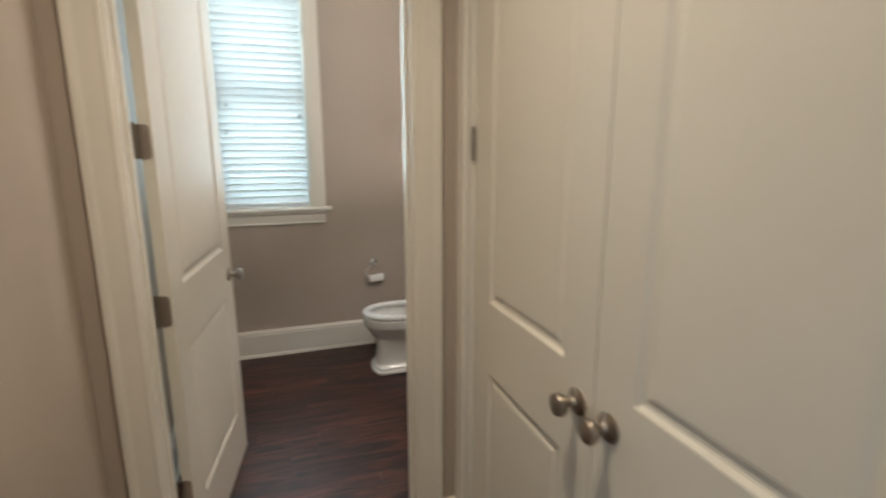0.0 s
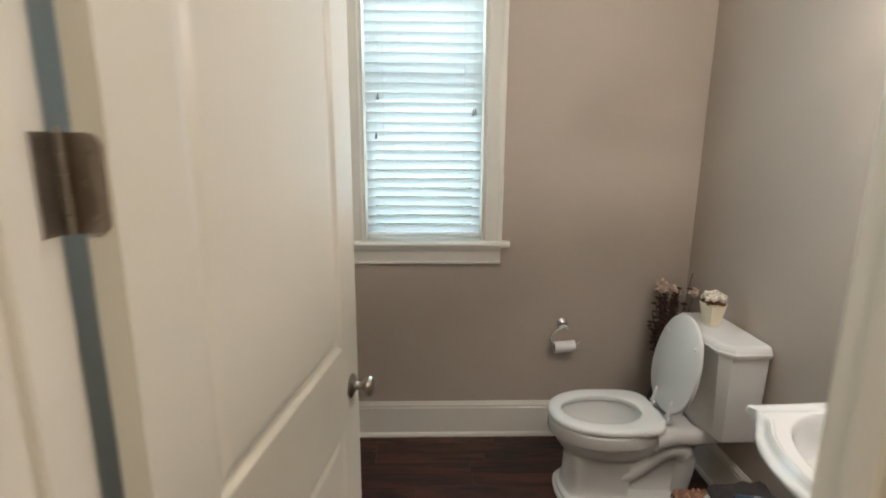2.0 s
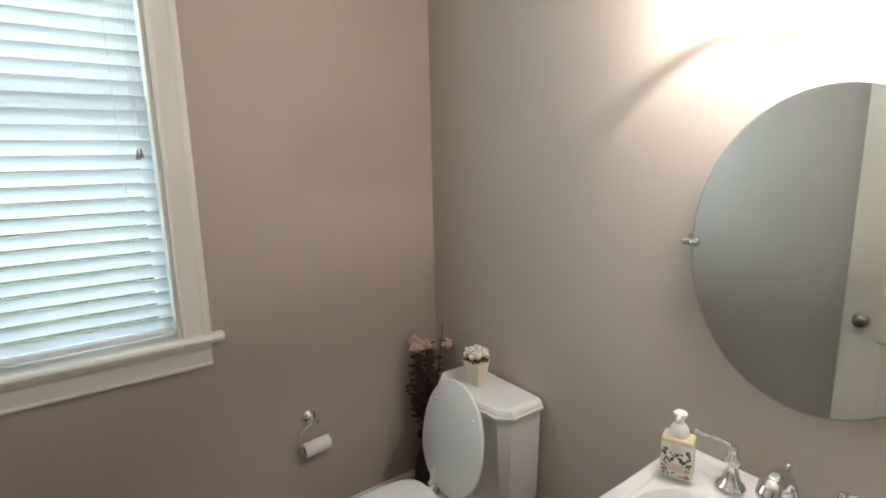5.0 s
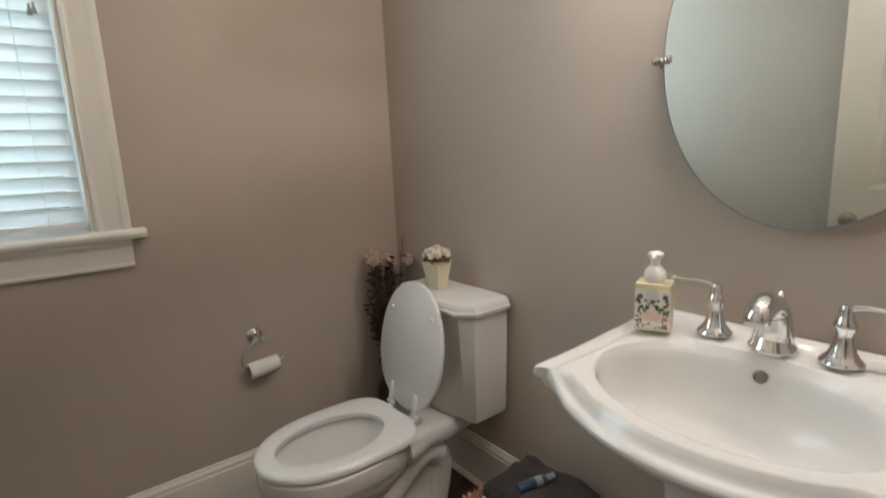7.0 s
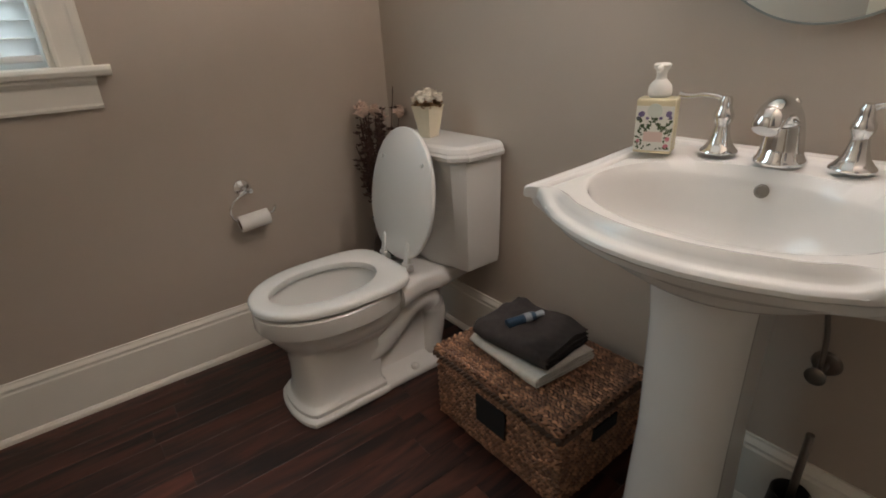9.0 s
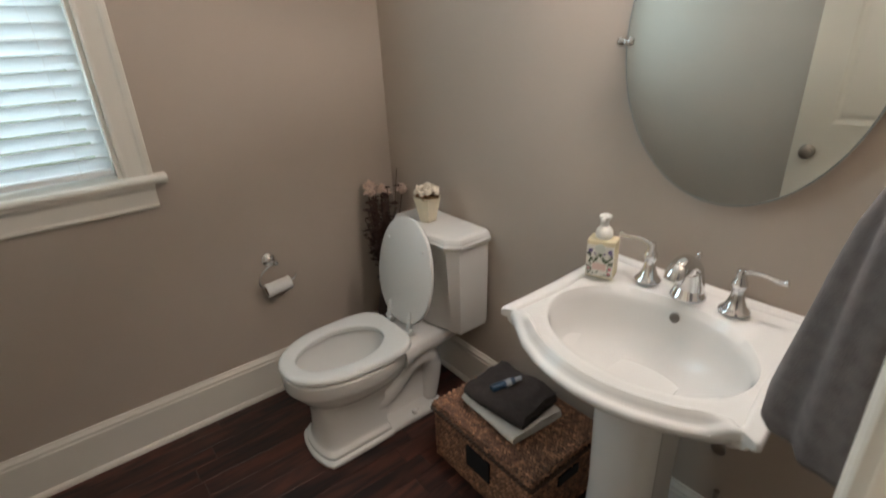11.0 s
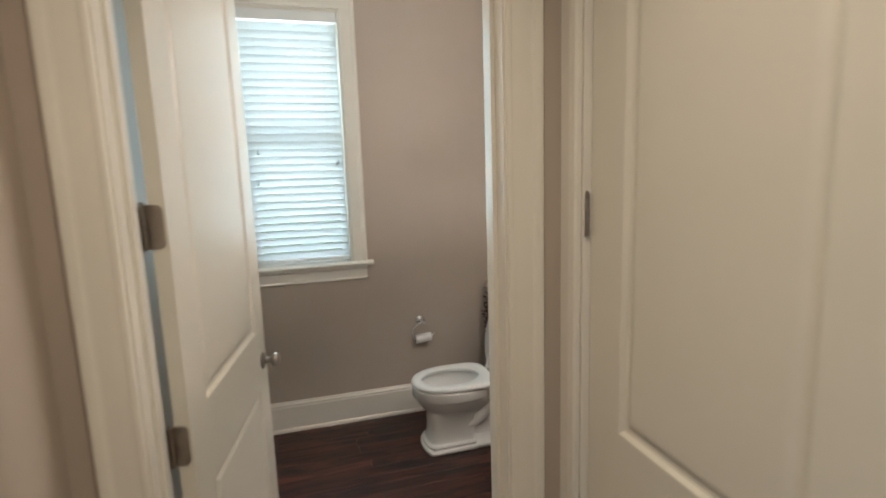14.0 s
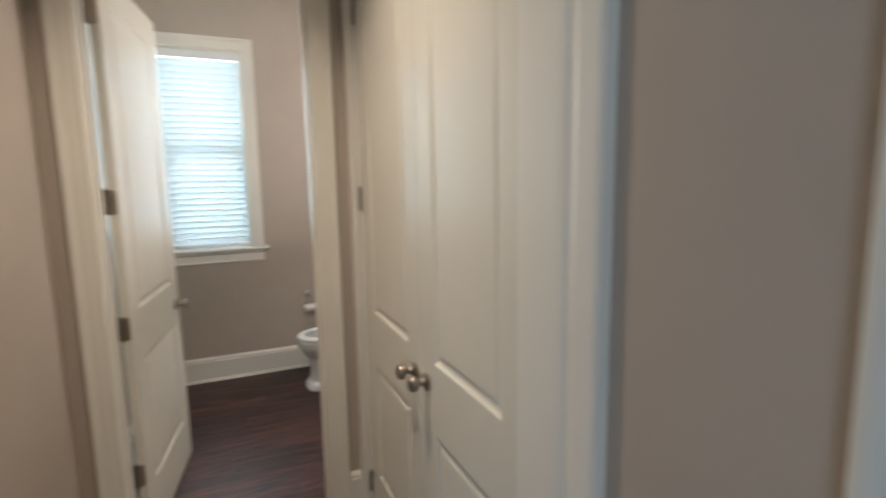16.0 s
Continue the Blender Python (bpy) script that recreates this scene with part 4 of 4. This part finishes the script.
# ---- toilet paper ----
def build_paper_holder():
    h = thing("toilet_paper_holder", pose(0.705, NY, 0.645), "polished chrome wall holder for toilet paper", "paper holder")
    part("rose", lathe([(0, 0), (0.030, 0), (0.031, 0.004), (0.028, 0.010), (0.020, 0.016), (0.011, 0.021), (0.009, 0.028), (0.009, 0.040), (0.0, 0.042)], pose(0, 0, 0, 90), 26), CHROME, h, "round chrome rose", smooth=40)
    pts = spline([(0.014, -0.047, -0.004), (-0.018, -0.047, -0.014), (-0.050, -0.047, -0.034), (-0.066, -0.047, -0.064), (-0.060, -0.046, -0.092), (-0.038, -0.045, -0.108), (0.03, -0.045, -0.106), (0.080, -0.045, -0.098), (0.094, -0.045, -0.078)], 6)
    part("arm", tube(pts, 0.0042, 10), CHROME, h, "curved open arm", smooth=True)
    part("pivot", lathe([(0, 0), (0.009, 0.002), (0.012, 0.008), (0.012, 0.016), (0.008, 0.022), (0, 0.024)], pose(0.014, -0.036, -0.004, 90), 20), CHROME, h, "round chrome pivot", smooth=40)
    r = thing("toilet_paper_roll", pose(0.705 + 0.012, NY - 0.045, 0.645 - 0.118, 0, 0, 0), "nearly used up roll of white toilet paper on its holder", "toilet paper")
    bm = bmesh.new()
    m = pose(-0.056, 0, -0.001, 0, 90 - 5)
    lathe([(0.0205, 0.0), (0.029, 0.0), (0.0293, 0.002), (0.0293, 0.105), (0.029, 0.107), (0.0205, 0.107)], m, 32, bm, ends=False)
    part("paper", bm, PAPER, r, "", smooth=40)
    part("tube", lathe([(0.0208, 0.0005), (0.0195, 0.0005), (0.0195, 0.1065), (0.0208, 0.1065), (0.0208, 0.0005)], m, 32, ends=False), CARD, r, "brown cardboard tube", smooth=40)


build_paper_holder()


# ---- basket with towels ----
BX0, BX1, BY0, BY1, BH = 0.962, 1.318, 2.262, 2.742, 0.262


def weave(bm, origin, du, dv, nu, nv, out, rng, size):
    """Rows of slanted overlapping strands on a rectangle."""
    o, eu, ev, w = Vector(origin), Vector(du), Vector(dv), Vector(out).normalized()
    U, V = eu.normalized(), ev.normalized()
    lu, lv = eu.length / nu, ev.length / nv
    for j in range(nv):
        for i in range(nu):
            cpt = o + U * ((i + 0.5 + (0.25 if j % 2 else -0.25)) * lu) + V * ((j + 0.5) * lv) + w * rng.uniform(-0.0012, 0.0012)
            sl = (0.5 if j % 2 else -0.5) + rng.uniform(-0.38, 0.38)
            d = (U + V * sl).normalized()
            p = w.cross(d)
            L, W, T = lu * 0.72, lv * 0.44 * rng.uniform(0.65, 1.2), size * rng.uniform(0.7, 1.25)
            ends = [cpt - d * L - w * T * 0.3, cpt + d * L - w * T * 0.3]
            mids = []
            for s in (-0.45, 0.45):
                b = cpt + d * (L * s)
                mids.append([b - p * W, b - p * W * 0.5 + w * T, b + p * W * 0.5 + w * T, b + p * W])
            e0, e1 = bm.verts.new(ends[0]), bm.verts.new(ends[1])
            m0, m1 = [bm.verts.new(q) for q in mids[0]], [bm.verts.new(q) for q in mids[1]]
            for k in range(3):
                bm.faces.new((e0, m0[k + 1], m0[k]))
                bm.faces.new((m0[k], m0[k + 1], m1[k + 1], m1[k]))
                bm.faces.new((m1[k], m1[k + 1], e1))


def braid(bm, pts, r, rng, turns=0.016):
    """Two strands twisted round each other along straight runs."""
    for a, b in zip(pts, pts[1:]):
        a, b = Vector(a), Vector(b)
        L = (b - a).length
        d = (b - a) / L
        n = int(L / turns * 4)
        side = d.cross(Vector((0, 0, 1))).normalized()
        up = side.cross(d)
        for ph in (0, math.pi):
            tube([a + d * (L * k / n) + (side * math.cos(k * math.pi / 4 * 1.0 + ph) + up * math.sin(k * math.pi / 4 + ph)) * r * 0.55 for k in range(n + 1)], r * 0.75, 6, bm)


def build_basket():
    rng = random.Random(7)
    b = thing("wicker_basket", pose((BX0 + BX1) / 2, (BY0 + BY1) / 2, 0), "brown woven seagrass basket with a hinged lid", "basket")
    hx, hy = (BX1 - BX0) / 2, (BY1 - BY0) / 2
    core = boxes((-hx + 0.006, hx - 0.006, -hy + 0.006, hy - 0.006, 0.0, BH - 0.034))
    body = part("body", core, WICKERD, b, "woven basket body")
    bm = bmesh.new()
    zt = BH - 0.036
    weave(bm, (-hx + 0.006, hy, 0.002), (0, -2 * hy, 0), (0, 0, zt), 34, 22, (-1, 0, 0), rng, 0.0045)
    weave(bm, (-hx, -hy + 0.006, 0.002), (2 * hx, 0, 0), (0, 0, zt), 25, 22, (0, -1, 0), rng, 0.0045)
    weave(bm, (-hx, hy - 0.006, 0.002), (2 * hx, 0, 0), (0, 0, zt), 25, 22, (0, 1, 0), rng, 0.0045)
    part("weave", bm, WICKER, body, "plaited brown seagrass strands", smooth=True)
    # handle openings are black slabs laid on the weave, nothing is cut out
    part("handle_slot", boxes((-hx - 0.0035, -hx + 0.004, -0.058, 0.058, 0.095, 0.185)), SLOTBLACK, body, "black slab in place of the square handle opening", bevel=0.002)
    part("handle_slot", boxes((-0.05, 0.05, -hy - 0.0035, -hy + 0.004, 0.145, 0.185)), SLOTBLACK, body, "black slab in place of the handle opening", bevel=0.002)
    lid = part("lid", boxes((-hx - 0.001, hx, -hy - 0.001, hy + 0.001, BH - 0.030, BH - 0.008)), WICKERD, b, "woven basket lid")
    bm = bmesh.new()
    weave(bm, (-hx, hy, BH - 0.009), (0, -2 * hy, 0), (2 * hx, 0, 0), 34, 32, (0, 0, 1), rng, 0.0045)
    weave(bm, (-hx - 0.002, hy, BH - 0.026), (0, -2 * hy, 0), (0, 0, 0.020), 22, 2, (-1, 0, 0), rng, 0.0042)
    weave(bm, (-hx, -hy - 0.002, BH - 0.026), (2 * hx, 0, 0), (0, 0, 0.020), 17, 2, (0, -1, 0), rng, 0.0042)
    part("lid_weave", bm, WICKER, lid, "plaited brown seagrass strands", smooth=True)
    bm = bmesh.new()
    z = BH - 0.034
    braid(bm, [(hx, -hy - 0.004, z), (-hx - 0.004, -hy - 0.004, z), (-hx - 0.004, hy + 0.004, z), (hx, hy + 0.004, z)], 0.0078, rng)
    part("lid_braid", bm, WICKERD, lid, "dark braided lid edge", smooth=True)


build_basket()


def folded_towel(name, mat, cx, cy, z, lx, ly, inner, th, rot, label, seed, soft=0.002, curl=0.0):
    """A towel folded over itself: one wrap with a round fold towards the room, and thinner folds inside it."""
    t = thing(name, pose(cx, cy, z, 0, 0, rot), label, "towel")
    rng = random.Random(seed)
    gap = th * 1.06
    high = gap * (2 * inner + 1)

    def ribbon(x0, x1, z0, z1, short0, short1, bulge):
        """Centre line of one fold: in at z0, round the fold at x0, out at z1."""
        r = (z1 - z0) / 2
        line = [(x1 - short0 - (x1 - short0 - x0 - r) * k / 9, z0) for k in range(10)]
        line += [(x0 + r - bulge * r * math.sin(q), (z0 + z1) / 2 - r * math.cos(q)) for q in [math.pi * k / 8 for k in range(1, 8)]]
        line += [(x0 + r + (x1 - short1 - x0 - r) * k / 9, z1) for k in range(10)]
        return line

    def cloth(line, y0, y1, ph):
        n = 26
        rings = []
        for j in range(n + 1):
            v = j / n
            edge = min(1.0, 0.25 + 6 * min(v, 1 - v))
            y = y0 + (y1 - y0) * v
            up, down = [], []
            for i, (x, zz) in enumerate(line):
                p, q = line[max(0, i - 1)], line[min(len(line) - 1, i + 1)]
                dx, dz = q[0] - p[0], q[1] - p[1]
                d = math.hypot(dx, dz)
                h = th * 0.5 * edge * (0.45 if i in (0, len(line) - 1) else 1.0)
                k = zz / high
                wave = soft * k * (1.6 * noise.noise((x * 11, y * 11, seed)) + 0.9 * noise.noise((x * 26, y * 21, seed + ph)) + curl * abs(noise.noise((x * 17 + y * 15, y * 5, seed * 2))))
                off = 0.0025 * math.sin(9 * y + ph + 5 * zz / high)
                up.append((x + off - dz / d * h, y + 0.003 * noise.noise((x * 20, zz * 90, ph)), zz + wave + dx / d * h))
                down.append((x + off + dz / d * h, y + 0.003 * noise.noise((x * 20, zz * 90, ph)), zz + wave - dx / d * h))
            rings.append(up + down[::-1])
        return rings_mesh(rings)
    part("fold", cloth(ribbon(-lx / 2, lx / 2, th * 0.5, high + th * 0.5, 0.0, 0.004, 1.0), -ly / 2, ly / 2, 0.0), mat, t, "outer wrap with a round fold", smooth=60)
    for k in range(inner):
        z0 = th * 0.5 + gap * (2 * k + 1)
        part("fold", cloth(ribbon(-lx / 2 + 0.014 + 0.004 * k, lx / 2, z0, z0 + gap, rng.uniform(0.0, 0.012), rng.uniform(-0.006, 0.010), 1.0), -ly / 2 - rng.uniform(-0.004, 0.005), ly / 2 - 0.004, k + 1.7), mat, t, "", smooth=60)
    return t


folded_towel("folded_towel", WHITETOWEL, 1.138, 2.520, BH + 0.003, 0.225, 0.272, 1, 0.0085, -4, "folded white towel on the basket lid", 3, 0.0010)
folded_towel("folded_towel", DARKTOWEL, 1.140, 2.524, BH + 0.0385, 0.205, 0.250, 1, 0.0128, 5, "rumpled folded charcoal hand towel lying on a white towel", 5, 0.0075, 1.4)


def build_tube():
    t = thing("lotion_tube", pose(1.124, 2.540, BH + 0.1055, 0, 88, -14), "small blue and white tube lying on the towel", "tube")
    part("body", lathe([(0, -0.05), (0.0125, -0.05), (0.0135, -0.045), (0.0135, 0.035), (0.011, 0.040), (0, 0.041)], n=22), BLUETUBE, t, "", smooth=40)
    part("label", lathe([(0.0138, 0.004), (0.0139, 0.005), (0.0139, 0.024), (0.0138, 0.025)], n=22, ends=False), TUBEWHITE, t, "white printed band", smooth=40)
    part("cap", lathe([(0, 0.041), (0.0085, 0.041), (0.0085, 0.068), (0, 0.069)], n=18), TUBEWHITE, t, "grey cap", smooth=40)


build_tube()


# ---- things on the tank and in the corner ----
def blossom(bm, c, r, rng, petals=9):
    """A small ragged flower head of cupped petals."""
    c = Vector(c)
    for k in range(petals):
        a = 2 * math.pi * k / petals + rng.uniform(-0.2, 0.2)
        lay = 0.25 + 0.75 * (k % 3) / 2
        d = Vector((math.cos(a), math.sin(a), 0))
        up = Vector((0, 0, 1))
        s = d.cross(up)
        q = [c + d * r * 0.1, c + d * r * 0.55 * lay - s * r * 0.42 + up * r * 0.35, c + d * r * lay + up * r * rng.uniform(0.3, 0.8), c + d * r * 0.55 * lay + s * r * 0.42 + up * r * 0.35]
        v = [bm.verts.new(p) for p in q]
        bm.faces.new(v)
        w = [bm.verts.new(p - up * 0.0012 - d * 0.0006) for p in q]
        bm.faces.new(list(reversed(w)))
        for i in range(4):
            bm.faces.new((v[i], w[i], w[(i + 1) % 4], v[(i + 1) % 4]))


def puff(bm, c, r, rng):
    """A small ragged dried flower head."""
    got = bmesh.ops.create_icosphere(bm, subdivisions=2, radius=r, matrix=Matrix.Translation(c))
    c = Vector(c)
    for v in got["verts"]:
        d = (v.co - c).normalized()
        v.co = c + d * r * rng.uniform(0.72, 1.18)


def build_flower_pot():
    rng = random.Random(2)
    p = thing("flower_pot", pose(1.232, 3.085, 0.799, 0, 0, 12) @ Matrix.Scale(1.16, 4), "small cream pot of dried flowers on the toilet tank", "flower pot")

    def sq(h, z):
        return [(h, h, z), (-h, h, z), (-h, -h, z), (h, -h, z)]
    part("pot", rings_mesh([sq(0.0185, 0), sq(0.0195, 0.002), sq(0.0325, 0.086), sq(0.0335, 0.089), sq(0.0305, 0.089), sq(0.027, 0.078)]), CREAM, p, "tapered cream pot")
    part("filler", lathe([(0.026, 0.074), (0.030, 0.080), (0.028, 0.088), (0.018, 0.094), (0, 0.096)], n=14), MOSS, p, "brown dried filler", smooth=True)
    for k in range(26):
        a, r = k * 2.4, 0.039 * math.sqrt((k + 0.5) / 26)
        bm = bmesh.new()
        c = (r * math.cos(a), r * math.sin(a), 0.106 + 0.016 * (1 - (r / 0.039) ** 2) + rng.uniform(-0.004, 0.004))
        puff(bm, c, rng.uniform(0.007, 0.011), rng)
        blossom(bm, c, rng.uniform(0.012, 0.017), rng, 11)
        part("blossom", bm, PETAL, p)
    for k in range(30):
        a = k * 2 * math.pi / 30
        bm = bmesh.new()
        blossom(bm, (0.037 * math.cos(a), 0.037 * math.sin(a), 0.088 + rng.uniform(-0.008, 0.012)), rng.uniform(0.009, 0.013), rng, 7)
        part("brown_sprig", bm, MOSS, p)


build_flower_pot()


def build_dried_bouquet():
    rng = random.Random(11)
    v = thing("dried_bouquet", pose(1.215, 3.425, 0), "dried roses and dark twigs in a floor vase", "dried flowers")
    part("vase", lathe([(0, 0), (0.055, 0), (0.062, 0.01), (0.072, 0.12), (0.062, 0.26), (0.040, 0.36), (0.036, 0.40), (0.048, 0.43), (0.044, 0.43), (0.03, 0.40), (0, 0.38)], n=28), DARKVASE, v, "dark glazed vase", smooth=40)
    roses = ((-0.05, -0.01, 0.862), (0.003, -0.012, 0.862), (-0.022, 0.045, 0.872), (0.112, -0.015, 0.845), (0.05, 0.03, 0.83))
    for k in range(84):
        a = rng.uniform(0, 2 * math.pi)
        spread = rng.uniform(0.02, 0.085)
        h = rng.uniform(0.60, 0.86)
        tip = Vector((spread * math.cos(a), spread * math.sin(a), h))
        tip.y = min(tip.y, 0.085)
        if k < len(roses):
            tip = Vector(roses[k])
        elif k == 6:
            tip = Vector((0.10, 0.0, 0.94))
        mid = Vector((tip.x * 0.45, tip.y * 0.45, 0.40 + (h - 0.40) * 0.5)) + Vector((rng.uniform(-0.01, 0.01), rng.uniform(-0.01, 0.01), 0))
        pts = spline([(rng.uniform(-0.02, 0.02), rng.uniform(-0.02, 0.02), 0.30), mid, tip], 5)
        part("stem", tube(pts, 0.0018, 5), TWIG, v)
        if k < len(roses):
            bm = bmesh.new()
            puff(bm, tip + Vector((0, 0, -0.002)), 0.021, rng)
            blossom(bm, tip + Vector((0, 0, -0.014)), rng.uniform(0.035, 0.040), rng, 16)
            blossom(bm, tip + Vector((0, 0, 0.006)), rng.uniform(0.024, 0.029), rng, 12)
            part("rose", bm, PETALPINK, v, "dried pale pink rose")
        else:
            bm = bmesh.new()
            for q in range(9):
                f = rng.randint(len(pts) // 2, len(pts) - 1)
                blossom(bm, pts[f] + Vector((rng.uniform(-0.012, 0.012), rng.uniform(-0.012, 0.012), 0)), rng.uniform(0.008, 0.018), rng, 6)
            part("leaves", bm, TWIG, v, "dark dried leaves")


build_dried_bouquet()


# ---- soap ----
def build_soap():
    b = thing("soap_dispenser", pose(1.208, 2.256, 0.868, 0, 0, 20), "foaming soap bottle with a floral label on the washbasin", "soap bottle")
    bm = boxes((-0.026, 0.026, -0.037, 0.037, 0, 0.108))
    body = part("bottle", bm, SOAP, b, "yellow soap in a square bottle", bevel=0.006, segs=3)
    lab = part("label", boxes((-0.0268, -0.026, -0.0355, 0.0355, 0.006, 0.094)), LABEL, body, "cream paper label with flowers")
    rng = random.Random(8)

    def print_on(name, y, z, r, mat, long=1.0, turn=0.0):
        ring = []
        for i in range(8):
            q = 2 * math.pi * i / 8
            e, f = r * long * math.cos(q), r * math.sin(q) * rng.uniform(0.85, 1.15)
            ring.append((-0.0270, y + e * math.cos(turn) - f * math.sin(turn), z + e * math.sin(turn) + f * math.cos(turn)))
        part(name, rings_mesh([ring, [(p[0] - 0.0003, p[1], p[2]) for p in ring]]), mat, lab)
    # garland of leaves, denser on the sides and under the panel
    for k in range(46):
        w = k / 45
        y = -0.032 + 0.064 * w
        z = 0.058 + 0.010 * math.cos(w * 4 * math.pi) + rng.uniform(-0.006, 0.006)
        print_on("printed_leaf", y, z, rng.uniform(0.0012, 0.0022), LEAFINK, rng.uniform(1.5, 2.4), rng.uniform(0, 3))
    for k in range(26):
        side = rng.choice((-1, 1))
        print_on("printed_leaf", side * rng.uniform(0.021, 0.033), rng.uniform(0.012, 0.052), rng.uniform(0.0012, 0.002), LEAFINK, rng.uniform(1.5, 2.2), rng.uniform(0, 3))
    for k in range(14):
        print_on("printed_leaf", rng.uniform(-0.03, 0.03), rng.uniform(0.009, 0.018), rng.uniform(0.001, 0.0018), LEAFINK, 1.8, rng.uniform(0, 3))
    for y, z, r, mat in ((-0.026, 0.079, 0.0055, VIOLET), (0.025, 0.078, 0.0058, VIOLET), (-0.030, 0.072, 0.0035, VIOLET), (0.030, 0.070, 0.0035, VIOLET), (-0.012, 0.071, 0.0032, VIOLET), (0.013, 0.070, 0.003, VIOLET), (-0.028, 0.030, 0.0042, ROSE), (-0.026, 0.016, 0.0046, ROSE), (0.028, 0.024, 0.0036, ROSE)):
        print_on("printed_flower", y, z, r, mat, 1.15, rng.uniform(0, 3))
    part("name_panel", boxes((-0.0275, -0.0268, -0.018, 0.018, 0.024, 0.044)), PINKBOX, lab, "pale pink name panel")
    part("seal", lathe([(0, 0), (0.0140, 0), (0.0140, 0.0006), (0.0125, 0.0010), (0, 0.0010)], pose(-0.0275, 0, 0.085, 0, -90), 24), SEAL, lab, "round cream seal")
    neck = part("pump_collar", lathe([(0, 0.108), (0.017, 0.108), (0.0215, 0.112), (0.0225, 0.120), (0.021, 0.130), (0.016, 0.137), (0.0105, 0.142), (0.0095, 0.150), (0.0105, 0.158), (0.0155, 0.163), (0.0165, 0.169), (0.013, 0.172), (0, 0.173)], n=26), PUMP, b, "translucent white pump", smooth=40)
    part("nozzle", tube([(-0.005, 0, 0.164), (-0.026, 0, 0.164), (-0.030, 0, 0.160)], 0.0055, 10), PUMP, neck, "", smooth=True)


build_soap()


# ---- hand towel on its ring, brush ----
def build_hand_towel():
    r = thing("towel_ring", pose(0.90, SY, 1.45), "brushed nickel towel ring on the door wall", "towel ring")
    part("rose", lathe([(0, 0), (0.025, 0), (0.024, 0.008), (0.010, 0.014), (0.009, 0.05), (0, 0.05)], pose(0, 0, 0, -90), 22), NICKEL, r, "", smooth=40)
    pts = [(0.075 * math.sin(2 * math.pi * k / 36), 0.045, -0.078 + 0.075 * math.cos(2 * math.pi * k / 36)) for k in range(37)]
    part("ring", tube(pts, 0.0045, 8), NICKEL, r, "", smooth=True)
    t = thing("hand_towel", pose(0.90, SY + 0.045, 1.32), "grey terry hand towel hanging through the towel ring", "hand towel")
    n = 72
    rings = []
    for z, hx, hy in ((0.0, 0.045, 0.020), (-0.02, 0.06, 0.034), (-0.06, 0.073, 0.046), (-0.13, 0.085, 0.058), (-0.22, 0.095, 0.071), (-0.29, 0.101, 0.081), (-0.34, 0.104, 0.088), (-0.368, 0.103, 0.089), (-0.384, 0.096, 0.080), (-0.390, 0.080, 0.064)):
        ring = []
        for i in range(n):
            a = 2 * math.pi * i / n
            fold = 1 + 0.12 * math.sin(4 * a + 1.0 + z) + 0.06 * math.sin(9 * a + 2 + 3 * z)
            ring.append((hx * math.cos(a) * fold, 0.03 + hy * math.sin(a) * fold, z))
        rings.append(ring)
    part("cloth", rings_mesh(rings), GREYTOWEL, t, "", smooth=60)


build_hand_towel()


def build_brush():
    b = thing("toilet_brush", pose(1.268, 1.885, 0), "dark toilet brush standing in its holder behind the pedestal", "toilet brush")
    part("holder", lathe([(0, 0), (0.045, 0), (0.047, 0.01), (0.042, 0.11), (0.038, 0.17), (0.034, 0.17), (0.03, 0.12), (0, 0.11)], n=26), BLACK, b, "dark round holder", smooth=40)
    part("handle", tube([(0, 0, 0.09), (0.004, -0.003, 0.33)], 0.008, 10), NICKEL, b, "long handle", smooth=40)


build_brush()


# ---- planks ----
def build_floor():
    fl = structure("floor", boxes((-3.2, 2.12, -4.2, NY + 0.1, -0.12, -0.004)), GROUT, "dark stained hardwood floor")
    rng = random.Random(21)
    meshes = {}

    def plank(x0, x1, y0, y1):
        L, W = round(x1 - x0, 2), round(y1 - y0, 4)
        key = (L, W)
        if key not in meshes:
            bm = bmesh.new()
            g = 0.0003
            rs = [[(g + o, g + o, z), (x1 - x0 - g - o, g + o, z), (x1 - x0 - g - o, W - g - o, z), (g + o, W - g - o, z)] for o, z in ((0, -0.004), (0, -0.0007), (0.0008, 0.0))]
            rings_mesh(rs, True, True, bm=bm)
            me = bpy.data.meshes.new("plank")
            bm.to_mesh(me)
            bm.free()
            me.materials.append(FLOOR)
            meshes[key] = me
        ob = new("plank", meshes[key])
        ob.parent = fl
        ob.matrix_local = Matrix.Translation((x0, y0, 0))

    w = 0.083
    y = NY
    while y > -1.0:
        xa, xb = (WX, EX) if y > SY else (HW, HE)
        x = xa - rng.uniform(0.0, 0.9)
        while x < xb:
            L = rng.choice((0.55, 0.7, 0.85, 1.0, 1.2))
            a, b = max(x, xa), min(x + L, xb)
            if b - a > 0.01:
                plank(round(a, 2), round(b, 2), y - w, y)
            x += L
        y -= w
    bm = boxes((-3.08, 2.0, -4.08, y, -0.005, -0.0005))
    part("plank_field", bm, FLOOR, fl, "dark stained boards of the room behind")


build_floor()
